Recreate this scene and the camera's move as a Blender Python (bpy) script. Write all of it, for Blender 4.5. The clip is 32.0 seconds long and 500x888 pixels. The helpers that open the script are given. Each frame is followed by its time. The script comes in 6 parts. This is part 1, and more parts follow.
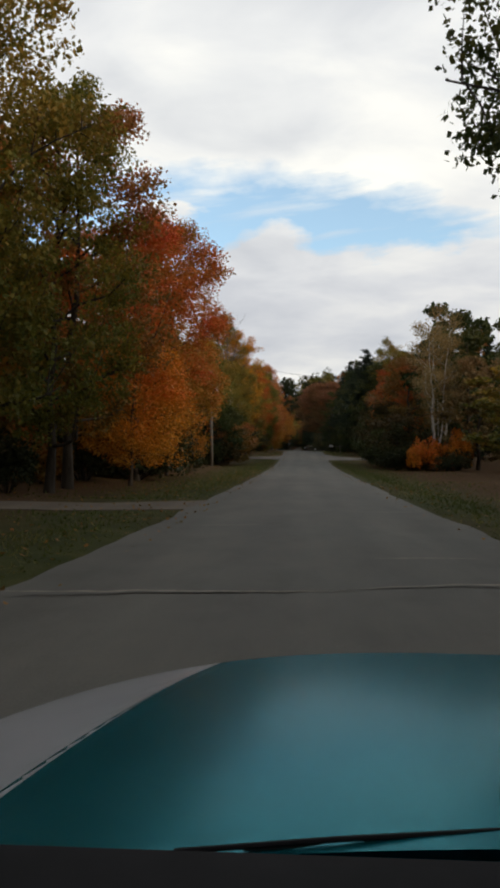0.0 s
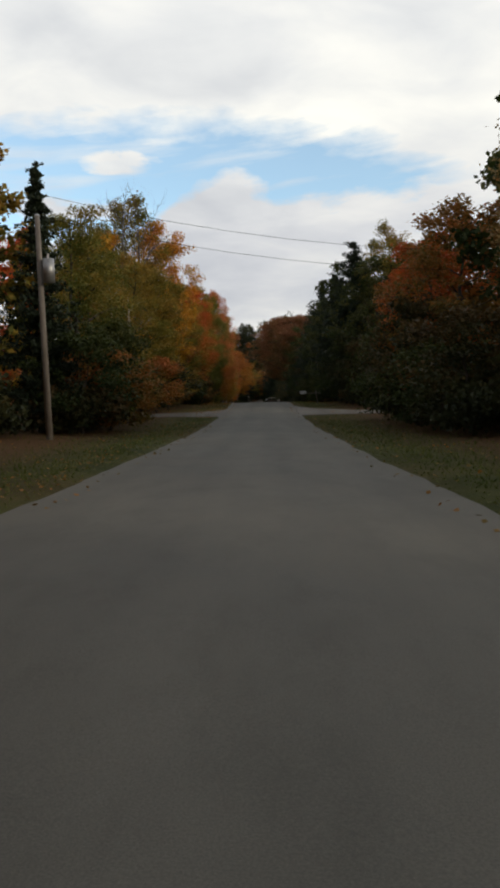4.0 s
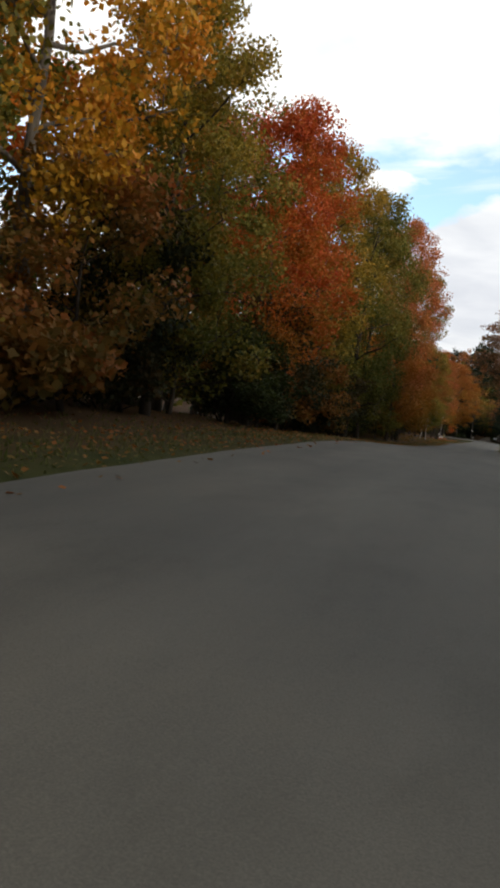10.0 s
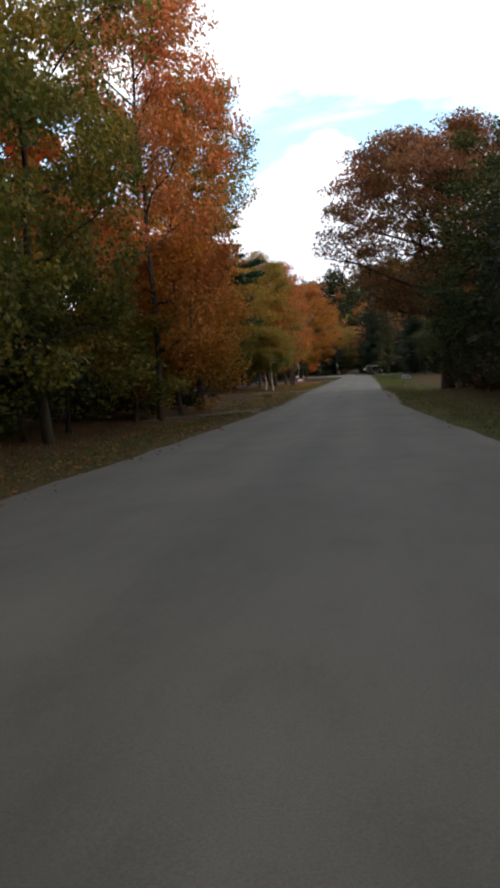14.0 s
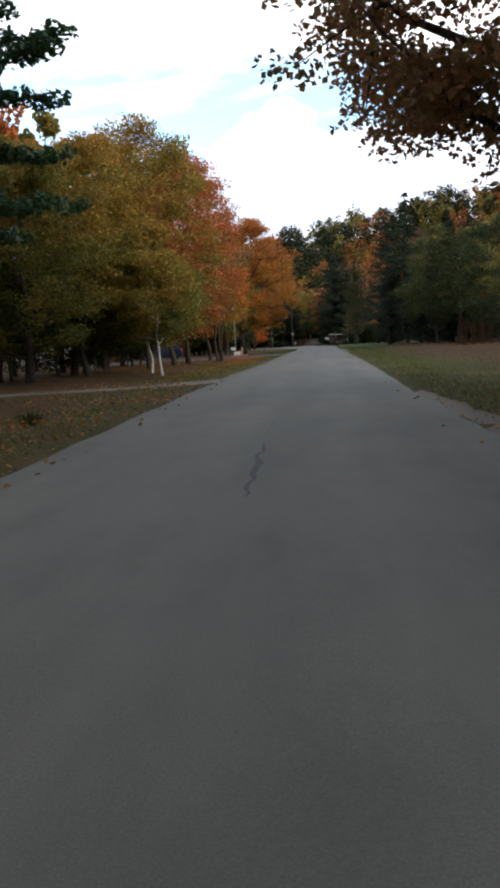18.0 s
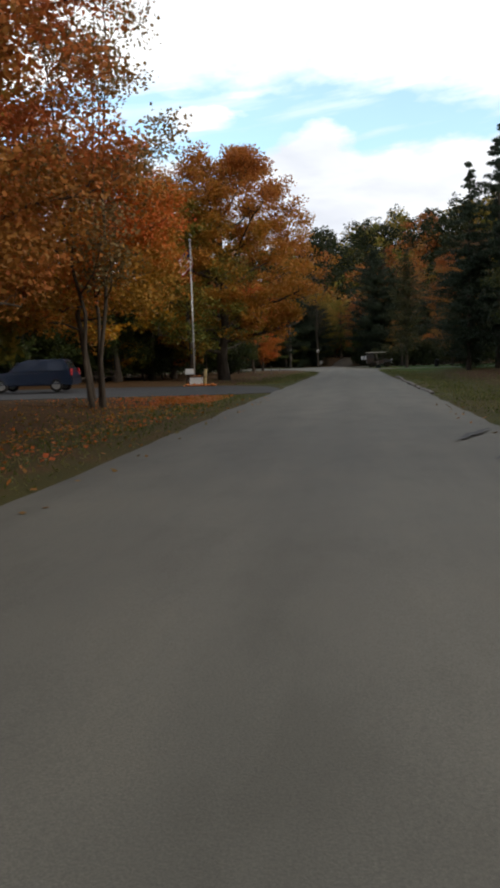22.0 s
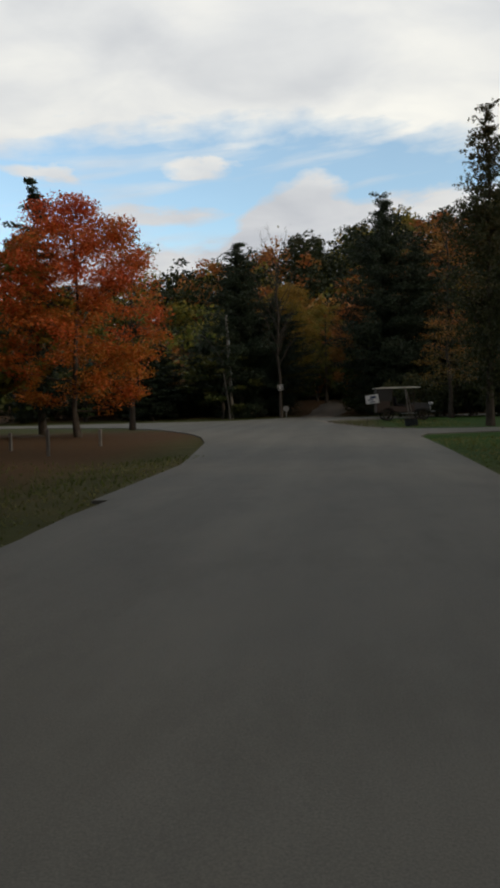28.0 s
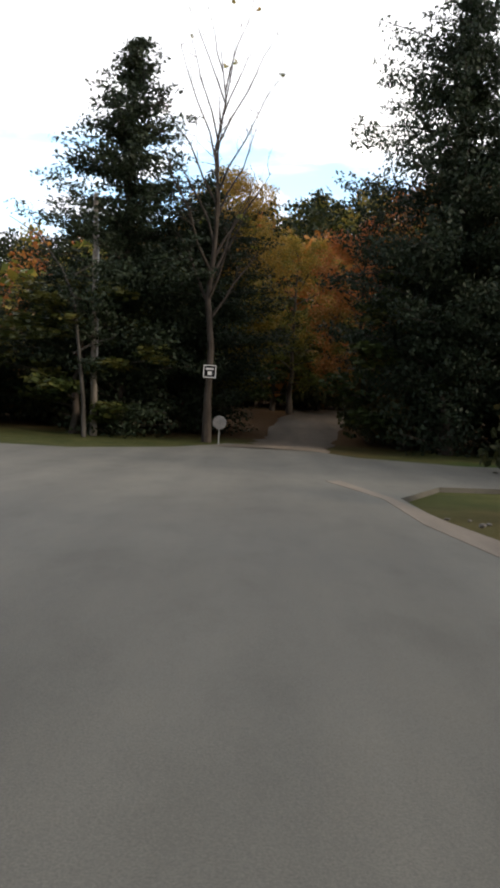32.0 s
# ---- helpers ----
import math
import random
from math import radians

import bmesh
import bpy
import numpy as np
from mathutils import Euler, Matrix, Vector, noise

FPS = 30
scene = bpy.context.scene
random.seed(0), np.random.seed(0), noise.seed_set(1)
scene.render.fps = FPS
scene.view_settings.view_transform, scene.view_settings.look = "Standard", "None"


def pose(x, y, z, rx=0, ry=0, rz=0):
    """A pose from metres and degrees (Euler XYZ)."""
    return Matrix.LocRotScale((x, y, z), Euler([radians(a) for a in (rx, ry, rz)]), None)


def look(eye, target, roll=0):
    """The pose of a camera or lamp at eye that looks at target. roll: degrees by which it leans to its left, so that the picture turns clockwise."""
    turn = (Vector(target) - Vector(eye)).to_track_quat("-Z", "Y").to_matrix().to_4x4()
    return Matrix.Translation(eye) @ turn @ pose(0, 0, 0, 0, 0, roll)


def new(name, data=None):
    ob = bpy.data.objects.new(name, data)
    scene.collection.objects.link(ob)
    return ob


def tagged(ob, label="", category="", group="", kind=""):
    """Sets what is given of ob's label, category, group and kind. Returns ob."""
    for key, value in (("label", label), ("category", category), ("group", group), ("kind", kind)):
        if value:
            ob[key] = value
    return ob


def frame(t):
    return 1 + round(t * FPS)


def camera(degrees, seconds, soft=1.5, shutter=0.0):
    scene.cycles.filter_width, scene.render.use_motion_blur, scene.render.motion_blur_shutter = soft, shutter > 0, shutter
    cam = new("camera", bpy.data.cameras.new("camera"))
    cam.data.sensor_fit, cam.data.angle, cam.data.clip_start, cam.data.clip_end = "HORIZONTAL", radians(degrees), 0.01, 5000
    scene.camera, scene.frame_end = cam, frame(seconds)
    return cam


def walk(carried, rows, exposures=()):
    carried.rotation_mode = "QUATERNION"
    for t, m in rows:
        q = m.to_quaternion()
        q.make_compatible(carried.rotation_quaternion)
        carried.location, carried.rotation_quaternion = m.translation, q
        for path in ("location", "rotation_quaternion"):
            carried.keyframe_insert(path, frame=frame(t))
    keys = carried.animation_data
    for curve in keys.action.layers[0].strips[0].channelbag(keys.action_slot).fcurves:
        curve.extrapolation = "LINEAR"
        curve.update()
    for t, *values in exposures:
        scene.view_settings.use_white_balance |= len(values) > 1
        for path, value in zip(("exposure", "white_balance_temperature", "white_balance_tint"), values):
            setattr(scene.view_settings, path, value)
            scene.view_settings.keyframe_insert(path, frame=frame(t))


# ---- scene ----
cam = camera(36.6, 32.0, soft=3.6)
PATH = [
    (0.0, pose(0.000, 0.000, 1.279, 90.25, -0.67, 3.99)),
    (0.5, pose(-0.042, 4.811, 1.224, 88.73, -1.37, 5.19)),
    (1.0, pose(-0.064, 9.332, 1.160, 88.27, 0.64, 2.29)),
    (1.5, pose(0.037, 14.153, 1.089, 87.29, 0.95, 0.50)),
    (2.0, pose(0.150, 18.829, 1.030, 86.90, 1.35, -0.10)),
    (2.5, pose(0.233, 23.941, 0.977, 87.58, 0.64, 1.09)),
    (3.0, pose(0.324, 28.906, 0.936, 87.18, 1.14, 1.50)),
    (3.5, pose(0.405, 34.017, 0.900, 86.78, 1.14, 1.20)),
    (5.5, pose(0.961, 55.353, 0.764, 86.78, 1.44, 1.30)),
    (6.0, pose(1.022, 60.755, 0.752, 85.88, 1.14, 1.10)),
    (6.5, pose(1.083, 66.156, 0.750, 88.86, -2.86, 2.78)),
    (7.0, pose(1.153, 71.412, 0.750, 90.27, -2.86, 2.48)),
    (7.5, pose(1.236, 76.524, 0.767, 92.26, -1.77, 3.18)),
    (8.0, pose(1.297, 81.925, 0.824, 92.85, -1.87, 3.88)),
    (8.5, pose(1.346, 87.470, 0.926, 92.23, -2.48, 5.78)),
    (9.0, pose(1.435, 92.435, 1.063, 89.15, -5.10, 11.88)),
    (9.5, pose(1.514, 97.546, 1.240, 87.61, -6.70, 15.48)),
    (10.0, pose(1.459, 102.500, 1.439, 87.08, -7.71, 18.28)),
    (10.5, pose(1.393, 107.600, 1.648, 90.89, -3.31, 17.39)),
    (11.0, pose(1.324, 112.699, 1.828, 90.16, 5.60, 11.61)),
    (11.5, pose(1.125, 117.645, 1.936, 88.90, 6.01, 8.31)),
    (12.0, pose(0.912, 122.734, 1.988, 88.14, 0.93, 4.60)),
    (12.5, pose(0.731, 127.388, 1.966, 86.12, -0.68, 6.69)),
    (13.0, pose(0.574, 131.754, 1.906, 85.30, 1.12, 7.80)),
    (13.5, pose(0.395, 136.409, 1.815, 85.00, 2.02, 8.10)),
    (14.0, pose(0.362, 141.074, 1.705, 84.70, 2.91, 8.40)),
    (14.5, pose(0.204, 145.440, 1.611, 84.39, 3.71, 8.80)),
    (16.5, pose(-0.160, 163.777, 1.335, 83.97, 2.04, 9.59)),
    (17.0, pose(-0.220, 168.473, 1.308, 82.00, 3.04, 7.67)),
    (17.5, pose(-0.325, 173.446, 1.300, 81.76, 2.49, 6.22)),
    (18.0, pose(-0.343, 178.423, 1.300, 82.43, 3.19, 5.24)),
    (18.5, pose(-0.477, 183.583, 1.300, 83.22, 2.72, 4.69)),
    (19.0, pose(-0.524, 188.748, 1.300, 83.73, 2.39, 5.33)),
    (19.5, pose(-0.643, 193.818, 1.300, 83.94, 4.65, 5.79)),
    (20.0, pose(-0.720, 199.161, 1.300, 83.83, 6.17, 5.83)),
    (20.5, pose(-0.765, 204.335, 1.300, 83.75, 5.61, 6.29)),
    (21.0, pose(-0.736, 209.047, 1.300, 83.49, 2.80, 7.30)),
    (21.5, pose(-0.663, 214.049, 1.300, 83.60, 2.12, 7.47)),
    (22.0, pose(-0.603, 219.150, 1.300, 83.80, 1.63, 7.62)),
    (22.5, pose(-0.516, 224.054, 1.300, 83.81, 1.14, 7.78)),
    (23.0, pose(-0.458, 229.145, 1.300, 84.77, 0.20, 6.47)),
    (23.5, pose(-0.488, 234.231, 1.300, 86.74, 1.02, 5.68)),
    (24.0, pose(-0.399, 239.145, 1.300, 87.84, 2.22, 5.65)),
    (24.5, pose(-0.355, 244.334, 1.300, 88.64, 2.63, 5.71)),
    (25.0, pose(-0.254, 249.139, 1.300, 89.63, 3.41, 5.42)),
    (25.5, pose(-0.210, 254.329, 1.300, 89.14, 2.52, 5.62)),
    (27.5, pose(-0.263, 275.291, 1.300, 86.65, 0.20, 7.93)),
    (28.0, pose(-0.361, 281.005, 1.300, 87.05, 1.66, 7.24)),
    (28.5, pose(-0.461, 286.392, 1.300, 87.05, 2.13, 6.61)),
    (29.0, pose(-0.723, 291.614, 1.300, 86.95, 1.62, 6.54)),
    (29.5, pose(-0.889, 296.808, 1.300, 86.75, 1.84, 6.83)),
    (30.0, pose(-1.171, 301.842, 1.300, 86.35, -1.01, 2.59)),
    (30.5, pose(-1.642, 307.226, 1.300, 85.56, -2.11, -0.75)),
    (31.0, pose(-2.225, 312.081, 1.300, 86.06, -1.14, 0.39)),
    (31.5, pose(-2.984, 316.863, 1.300, 87.25, -2.78, 1.59)),
    (32.0, pose(-3.901, 321.110, 1.300, 87.65, -3.18, 1.51)),
]
walk(cam, PATH, [(0.0, -0.10, 6550, 8), (1.0, -0.10, 6550, 8), (2.0, -0.15, 6550, 8), (3.0, -0.18, 6550, 8), (6.0, 0.00, 6550, 8), (8.0, -0.02, 6550, 8),
                 (9.0, 0.05, 6550, 8), (10.0, 0.30, 6537, 8), (11.0, 0.15, 6525, 8), (12.0, 0.00, 6512, 9), (13.0, 0.25, 6500, 9), (14.0, 0.75, 6280, 10),
                 (16.5, 1.18, 5900, 9), (17.0, 1.20, 5850, 9), (18.0, 0.95, 5900, 9), (19.0, 0.20, 6450, 9), (20.0, 0.20, 6425, 9), (21.0, 0.35, 6400, 9),
                 (22.0, 0.38, 6375, 9), (23.0, 0.40, 6350, 9), (24.0, -0.06, 6550, 8), (25.0, -0.15, 6541, 8), (28.0, -0.28, 6516, 8), (30.0, -0.20, 6500, 8),
                 (31.0, 0.15, 6500, 9), (32.0, 0.90, 6450, 11)])

# ---- world, sun ----
SUN_AZ, SUN_EL = 112.0, 21.0      # degrees from +y towards +x, and above the horizon


def world_sky():
    w = bpy.data.worlds.new("sky")
    scene.world = w
    w.use_nodes = True
    nt = w.node_tree
    nt.nodes.clear()
    N, L = nt.nodes.new, nt.links.new

    def math_(op, a, b=None, c=None, clamp=False):
        n = N("ShaderNodeMath")
        n.operation, n.use_clamp = op, clamp
        for i, v in enumerate((a, b, c)):
            if v is None:
                continue
            if isinstance(v, (int, float)):
                n.inputs[i].default_value = v
            else:
                L(v, n.inputs[i])
        return n.outputs[0]

    def ramp(fac, stops):
        n = N("ShaderNodeValToRGB")
        n.color_ramp.elements[0].position, n.color_ramp.elements[0].color = stops[0][0], (*stops[0][1], 1)
        n.color_ramp.elements[1].position, n.color_ramp.elements[1].color = stops[-1][0], (*stops[-1][1], 1)
        for p, c in stops[1:-1]:
            e = n.color_ramp.elements.new(p)
            e.color = (*c, 1)
        L(fac, n.inputs[0])
        return n.outputs[0]

    def mix(fac, a, b):
        n = N("ShaderNodeMix")
        n.data_type = "RGBA"
        for s, v in ((n.inputs["Factor"], fac), (n.inputs["A"], a), (n.inputs["B"], b)):
            s = [i for i in n.inputs if i.name == s.name and (i.type == "VALUE" if s.name == "Factor" else i.type == "RGBA")][0]
            if isinstance(v, (int, float)):
                s.default_value = v
            elif isinstance(v, tuple):
                s.default_value = (*v, 1)
            else:
                L(v, s)
        return [o for o in n.outputs if o.type == "RGBA"][0]

    tc = N("ShaderNodeTexCoord")
    sep = N("ShaderNodeSeparateXYZ")
    L(tc.outputs["Generated"], sep.inputs[0])
    x, y, z = sep.outputs
    az = math_("ARCTAN2", x, y)
    el = math_("ARCSINE", z)
    # cloud layer seen in perspective
    zz = math_("ADD", math_("MAXIMUM", z, 0.0), 0.24)
    px, py = math_("DIVIDE", x, zz), math_("DIVIDE", y, zz)
    comb = N("ShaderNodeCombineXYZ")
    L(px, comb.inputs[0]), L(py, comb.inputs[1])

    def noise_(scale, detail, rough, offset, stretch=(1, 1, 1), dist=0.0):
        m = N("ShaderNodeMapping")
        m.inputs["Location"].default_value, m.inputs["Scale"].default_value = offset, stretch
        L(comb.outputs[0], m.inputs[0])
        n = N("ShaderNodeTexNoise")
        n.inputs["Scale"].default_value, n.inputs["Detail"].default_value = scale, detail
        n.inputs["Roughness"].default_value, n.inputs["Distortion"].default_value = rough, dist
        L(m.outputs[0], n.inputs["Vector"])
        return n.outputs[0]

    n1 = noise_(1.5, 5, 0.48, (3.1, 1.7, 0), (1.0, 1.25, 1), 0.3)
    n2 = noise_(4.2, 6, 0.52, (7.7, 2.3, 0), (0.8, 1.1, 1), 0.4)
    n3 = noise_(0.45, 3, 0.5, (1.2, 9.4, 0))

    def line(points):
        """A height in degrees that follows the azimuth, through the given points."""
        u = math_("DIVIDE", math_("ADD", az, radians(40)), radians(70))
        g = ramp(u, [((a + 40) / 70, (h / 40,) * 3) for a, h in points])
        return math_("MULTIPLY", g, radians(40))

    # billowing edges, drawn out sideways
    ce = N("ShaderNodeCombineXYZ")
    L(math_("MULTIPLY", az, 13.0), ce.inputs[0]), L(math_("MULTIPLY", el, 30.0), ce.inputs[1])
    eb = N("ShaderNodeTexNoise")
    eb.inputs["Scale"].default_value, eb.inputs["Detail"].default_value, eb.inputs["Roughness"].default_value = 1.0, 6, 0.55
    L(ce.outputs[0], eb.inputs["Vector"])
    wob = math_("MULTIPLY", math_("SUBTRACT", eb.outputs[0], 0.5), radians(4.4))
    ew = math_("ADD", el, wob)

    def rise(v, edge, soft):
        return math_("DIVIDE", math_("SUBTRACT", v, edge), radians(soft), clamp=True)

    # the opening in the cloud, low ahead: blue between an upper and a lower edge
    top = line([(-34, 17.6), (-24, 18.8), (-14, 20.0), (-5, 20.4), (2, 19.8), (9, 18.4), (15, 15.5)])
    foot = line([(-34, 12.5), (-24, 11.0), (-12, 11.2), (-8.5, 11.6), (-6.0, 14.4), (-2.5, 15.8), (1.0, 14.2), (6.0, 13.6), (15, 15.0)])
    gap = math_("MULTIPLY", rise(ew, foot, 1.1), math_("SUBTRACT", 1.0, rise(ew, math_("SUBTRACT", top, radians(1.6)), 2.2)))

    def cloud(a0, e0, wa, we):
        da = math_("DIVIDE", math_("SUBTRACT", math_("MULTIPLY_ADD", wob, 1.2, az), radians(a0)), radians(wa))
        de = math_("DIVIDE", math_("SUBTRACT", math_("MULTIPLY_ADD", wob, 0.55, el), radians(e0)), radians(we))
        return math_("MULTIPLY", math_("SUBTRACT", 1.0, math_("ADD", math_("MULTIPLY", da, da), math_("MULTIPLY", de, de)), clamp=True), 1.3, clamp=True)

    # small white clouds inside the opening
    for spec in ((-10.6, 17.1, 2.9, 0.85), (-14.0, 13.9, 6.0, 0.75), (-22.0, 16.6, 4.0, 0.6)):
        gap = math_("SUBTRACT", gap, math_("MULTIPLY", cloud(*spec), 0.95), clamp=True)
    # thin veils in streaks
    cs = N("ShaderNodeCombineXYZ")
    L(math_("MULTIPLY", az, 5.0), cs.inputs[0])
    L(math_("MULTIPLY_ADD", az, -5.0, math_("MULTIPLY", el, 40.0)), cs.inputs[1])
    st = N("ShaderNodeTexNoise")
    st.inputs["Scale"].default_value, st.inputs["Detail"].default_value, st.inputs["Roughness"].default_value = 1.0, 5, 0.5
    L(cs.outputs[0], st.inputs["Vector"])
    gap = math_("SUBTRACT", gap, math_("MULTIPLY", math_("SUBTRACT", st.outputs[0], 0.50), 2.6, clamp=True), clamp=True)
    gap = math_("MULTIPLY", gap, 0.92)
    # thin places elsewhere
    thin = math_("MULTIPLY", math_("SUBTRACT", n3, 0.62), 1.4, clamp=True)
    gap = math_("MAXIMUM", gap, thin)
    sky = N("ShaderNodeTexSky")
    sky.sky_type, sky.sun_disc = "NISHITA", False
    sky.sun_elevation, sky.sun_rotation = radians(SUN_EL), radians(SUN_AZ)
    sc = N("ShaderNodeVectorMath")
    sc.operation = "MULTIPLY"
    L(sky.outputs[0], sc.inputs[0])
    sc.inputs[1].default_value = (0.25, 0.265, 0.255)
    body = ramp(math_("ADD", math_("MULTIPLY", n1, 0.55), math_("MULTIPLY", n2, 0.45)),
                [(0.34, (0.60, 0.615, 0.65)), (0.48, (0.74, 0.745, 0.755)), (0.64, (0.94, 0.92, 0.87))])
    # cloud bases grow greyer towards the horizon ahead
    # the unseen sky overhead is dimmed too, for less light on the ground
    low = ramp(el, [(0.0, (0.80, 0.78, 0.74)), (0.075, (0.86, 0.84, 0.80)), (0.12, (0.60, 0.61, 0.64)), (0.20, (0.66, 0.665, 0.69)),
                    (0.34, (0.80, 0.80, 0.795)), (0.52, (0.82, 0.82, 0.82)), (0.80, (0.50, 0.51, 0.54)), (1.0, (0.42, 0.43, 0.46))])
    # the light half of the sky lies ahead; behind, unseen, it is dimmed to lessen the ground light
    back = ramp(math_("MULTIPLY_ADD", y, 0.5, 0.5), [(0.15, (0.42, 0.42, 0.45)), (0.75, (1.0, 1.0, 1.0))])
    mul = N("ShaderNodeVectorMath")
    mul.operation = "MULTIPLY"
    L(body, mul.inputs[0]), L(low, mul.inputs[1])
    cl = N("ShaderNodeVectorMath")
    cl.operation = "SCALE"
    mul2 = N("ShaderNodeVectorMath")
    mul2.operation = "MULTIPLY"
    L(mul.outputs[0], mul2.inputs[0]), L(back, mul2.inputs[1])
    L(mul2.outputs[0], cl.inputs[0])
    cl.inputs["Scale"].default_value = 1.54
    col = mix(gap, cl.outputs[0], sc.outputs[0])
    bg = N("ShaderNodeBackground")
    L(col, bg.inputs["Color"])
    bg.inputs["Strength"].default_value = 1.0
    out = N("ShaderNodeOutputWorld")
    L(bg.outputs[0], out.inputs[0])


world_sky()
sun = new("sun", bpy.data.lights.new("sun", "SUN"))
sun.data.energy, sun.data.angle, sun.data.color = 1.3, radians(9.0), (1.0, 0.84, 0.66)
sun.matrix_world = look((60 * math.sin(radians(SUN_AZ)), 60 * math.cos(radians(SUN_AZ)), 60 * math.tan(radians(SUN_EL))), (0, 0, 0))


# ---- materials ----
def mat(name, build):
    m = bpy.data.materials.new(name)
    m.use_nodes = True
    nt = m.node_tree
    b = nt.nodes["Principled BSDF"]
    build(nt, b)
    return m


def nz(nt, scale, detail=4, rough=0.55, coord="Object", stretch=(1, 1, 1)):
    tc = nt.nodes.new("ShaderNodeTexCoord")
    mp = nt.nodes.new("ShaderNodeMapping")
    mp.inputs["Scale"].default_value = stretch
    nt.links.new(tc.outputs[coord], mp.inputs[0])
    n = nt.nodes.new("ShaderNodeTexNoise")
    n.inputs["Scale"].default_value, n.inputs["Detail"].default_value, n.inputs["Roughness"].default_value = scale, detail, rough
    nt.links.new(mp.outputs[0], n.inputs["Vector"])
    return n.outputs[0]


def ramp_of(nt, fac, stops):
    n = nt.nodes.new("ShaderNodeValToRGB")
    e = n.color_ramp.elements
    e[0].position, e[0].color = stops[0][0], (*stops[0][1], 1)
    e[1].position, e[1].color = stops[-1][0], (*stops[-1][1], 1)
    for p, c in stops[1:-1]:
        e.new(p).color = (*c, 1)
    nt.links.new(fac, n.inputs[0])
    return n.outputs[0]


def mixc(nt, fac, a, b, mode="MIX"):
    n = nt.nodes.new("ShaderNodeMixRGB")
    n.blend_type = mode
    for s, v in zip(n.inputs, (fac, a, b)):
        if isinstance(v, (int, float)):
            s.default_value = v
        elif isinstance(v, tuple):
            s.default_value = (*v, 1)
        else:
            nt.links.new(v, s)
    return n.outputs[0]


def bump(nt, b, h, strength=0.3, dist=0.02):
    n = nt.nodes.new("ShaderNodeBump")
    n.inputs["Strength"].default_value, n.inputs["Distance"].default_value = strength, dist
    nt.links.new(h, n.inputs["Height"])
    nt.links.new(n.outputs[0], b.inputs["Normal"])


def simple(name, col, rough=0.6, metal=0.0, var=0.25, scale=6.0, spec=0.4):
    def f(nt, b):
        n = nz(nt, scale, 5)
        c = ramp_of(nt, n, [(0.3, tuple(v * (1 - var) for v in col)), (0.7, tuple(min(1, v * (1 + var)) for v in col))])
        nt.links.new(c, b.inputs["Base Color"])
        b.inputs["Roughness"].default_value, b.inputs["Metallic"].default_value = rough, metal
        b.inputs["Specular IOR Level"].default_value = spec
    return mat(name, f)


def leaf_mat(name, a, b_, c, trans=0.27, turn=0.22):
    """Leaves: three tints, mixed tree by tree, spray by spray and leaf by leaf."""
    def f(nt, b):
        oi = nt.nodes.new("ShaderNodeObjectInfo")
        ge = nt.nodes.new("ShaderNodeNewGeometry")
        n = nz(nt, 0.32, 3, 0.6)
        s = nt.nodes.new("ShaderNodeMath")
        s.operation = "MULTIPLY_ADD"
        nt.links.new(oi.outputs["Random"], s.inputs[0])
        s.inputs[1].default_value = 0.22
        nt.links.new(n, s.inputs[2])
        s2 = nt.nodes.new("ShaderNodeMath")
        s2.operation = "MULTIPLY_ADD"
        nt.links.new(ge.outputs["Random Per Island"], s2.inputs[0])
        s2.inputs[1].default_value = 0.20
        nt.links.new(s.outputs[0], s2.inputs[2])
        # the top of a crown turns first
        tc = nt.nodes.new("ShaderNodeTexCoord")
        sz = nt.nodes.new("ShaderNodeSeparateXYZ")
        nt.links.new(tc.outputs["Generated"], sz.inputs[0])
        s3 = nt.nodes.new("ShaderNodeMath")
        s3.operation = "MULTIPLY_ADD"
        nt.links.new(sz.outputs[2], s3.inputs[0])
        s3.inputs[1].default_value = turn
        s4 = nt.nodes.new("ShaderNodeMath")
        s4.operation = "SUBTRACT"
        nt.links.new(s2.outputs[0], s4.inputs[0])
        s4.inputs[1].default_value = turn * 0.5
        nt.links.new(s4.outputs[0], s3.inputs[2])
        s2 = s3
        col = ramp_of(nt, s2.outputs[0], [(0.50, a), (0.72, b_), (0.92, c)])
        v = ramp_of(nt, ge.outputs["Random Per Island"], [(0.0, (0.78, 0.78, 0.78)), (1.0, (1.16, 1.16, 1.16))])
        col = mixc(nt, 1.0, col, v, "MULTIPLY")
        nt.links.new(col, b.inputs["Base Color"])
        b.inputs["Roughness"].default_value, b.inputs["Specular IOR Level"].default_value = 0.6, 0.25
        tr = nt.nodes.new("ShaderNodeBsdfTranslucent")
        nt.links.new(col, tr.inputs["Color"])
        mx = nt.nodes.new("ShaderNodeMixShader")
        mx.inputs[0].default_value = trans
        nt.links.new(b.outputs[0], mx.inputs[1])
        nt.links.new(tr.outputs[0], mx.inputs[2])
        nt.links.new(mx.outputs[0], nt.nodes["Material Output"].inputs["Surface"])
    return mat(name, f)


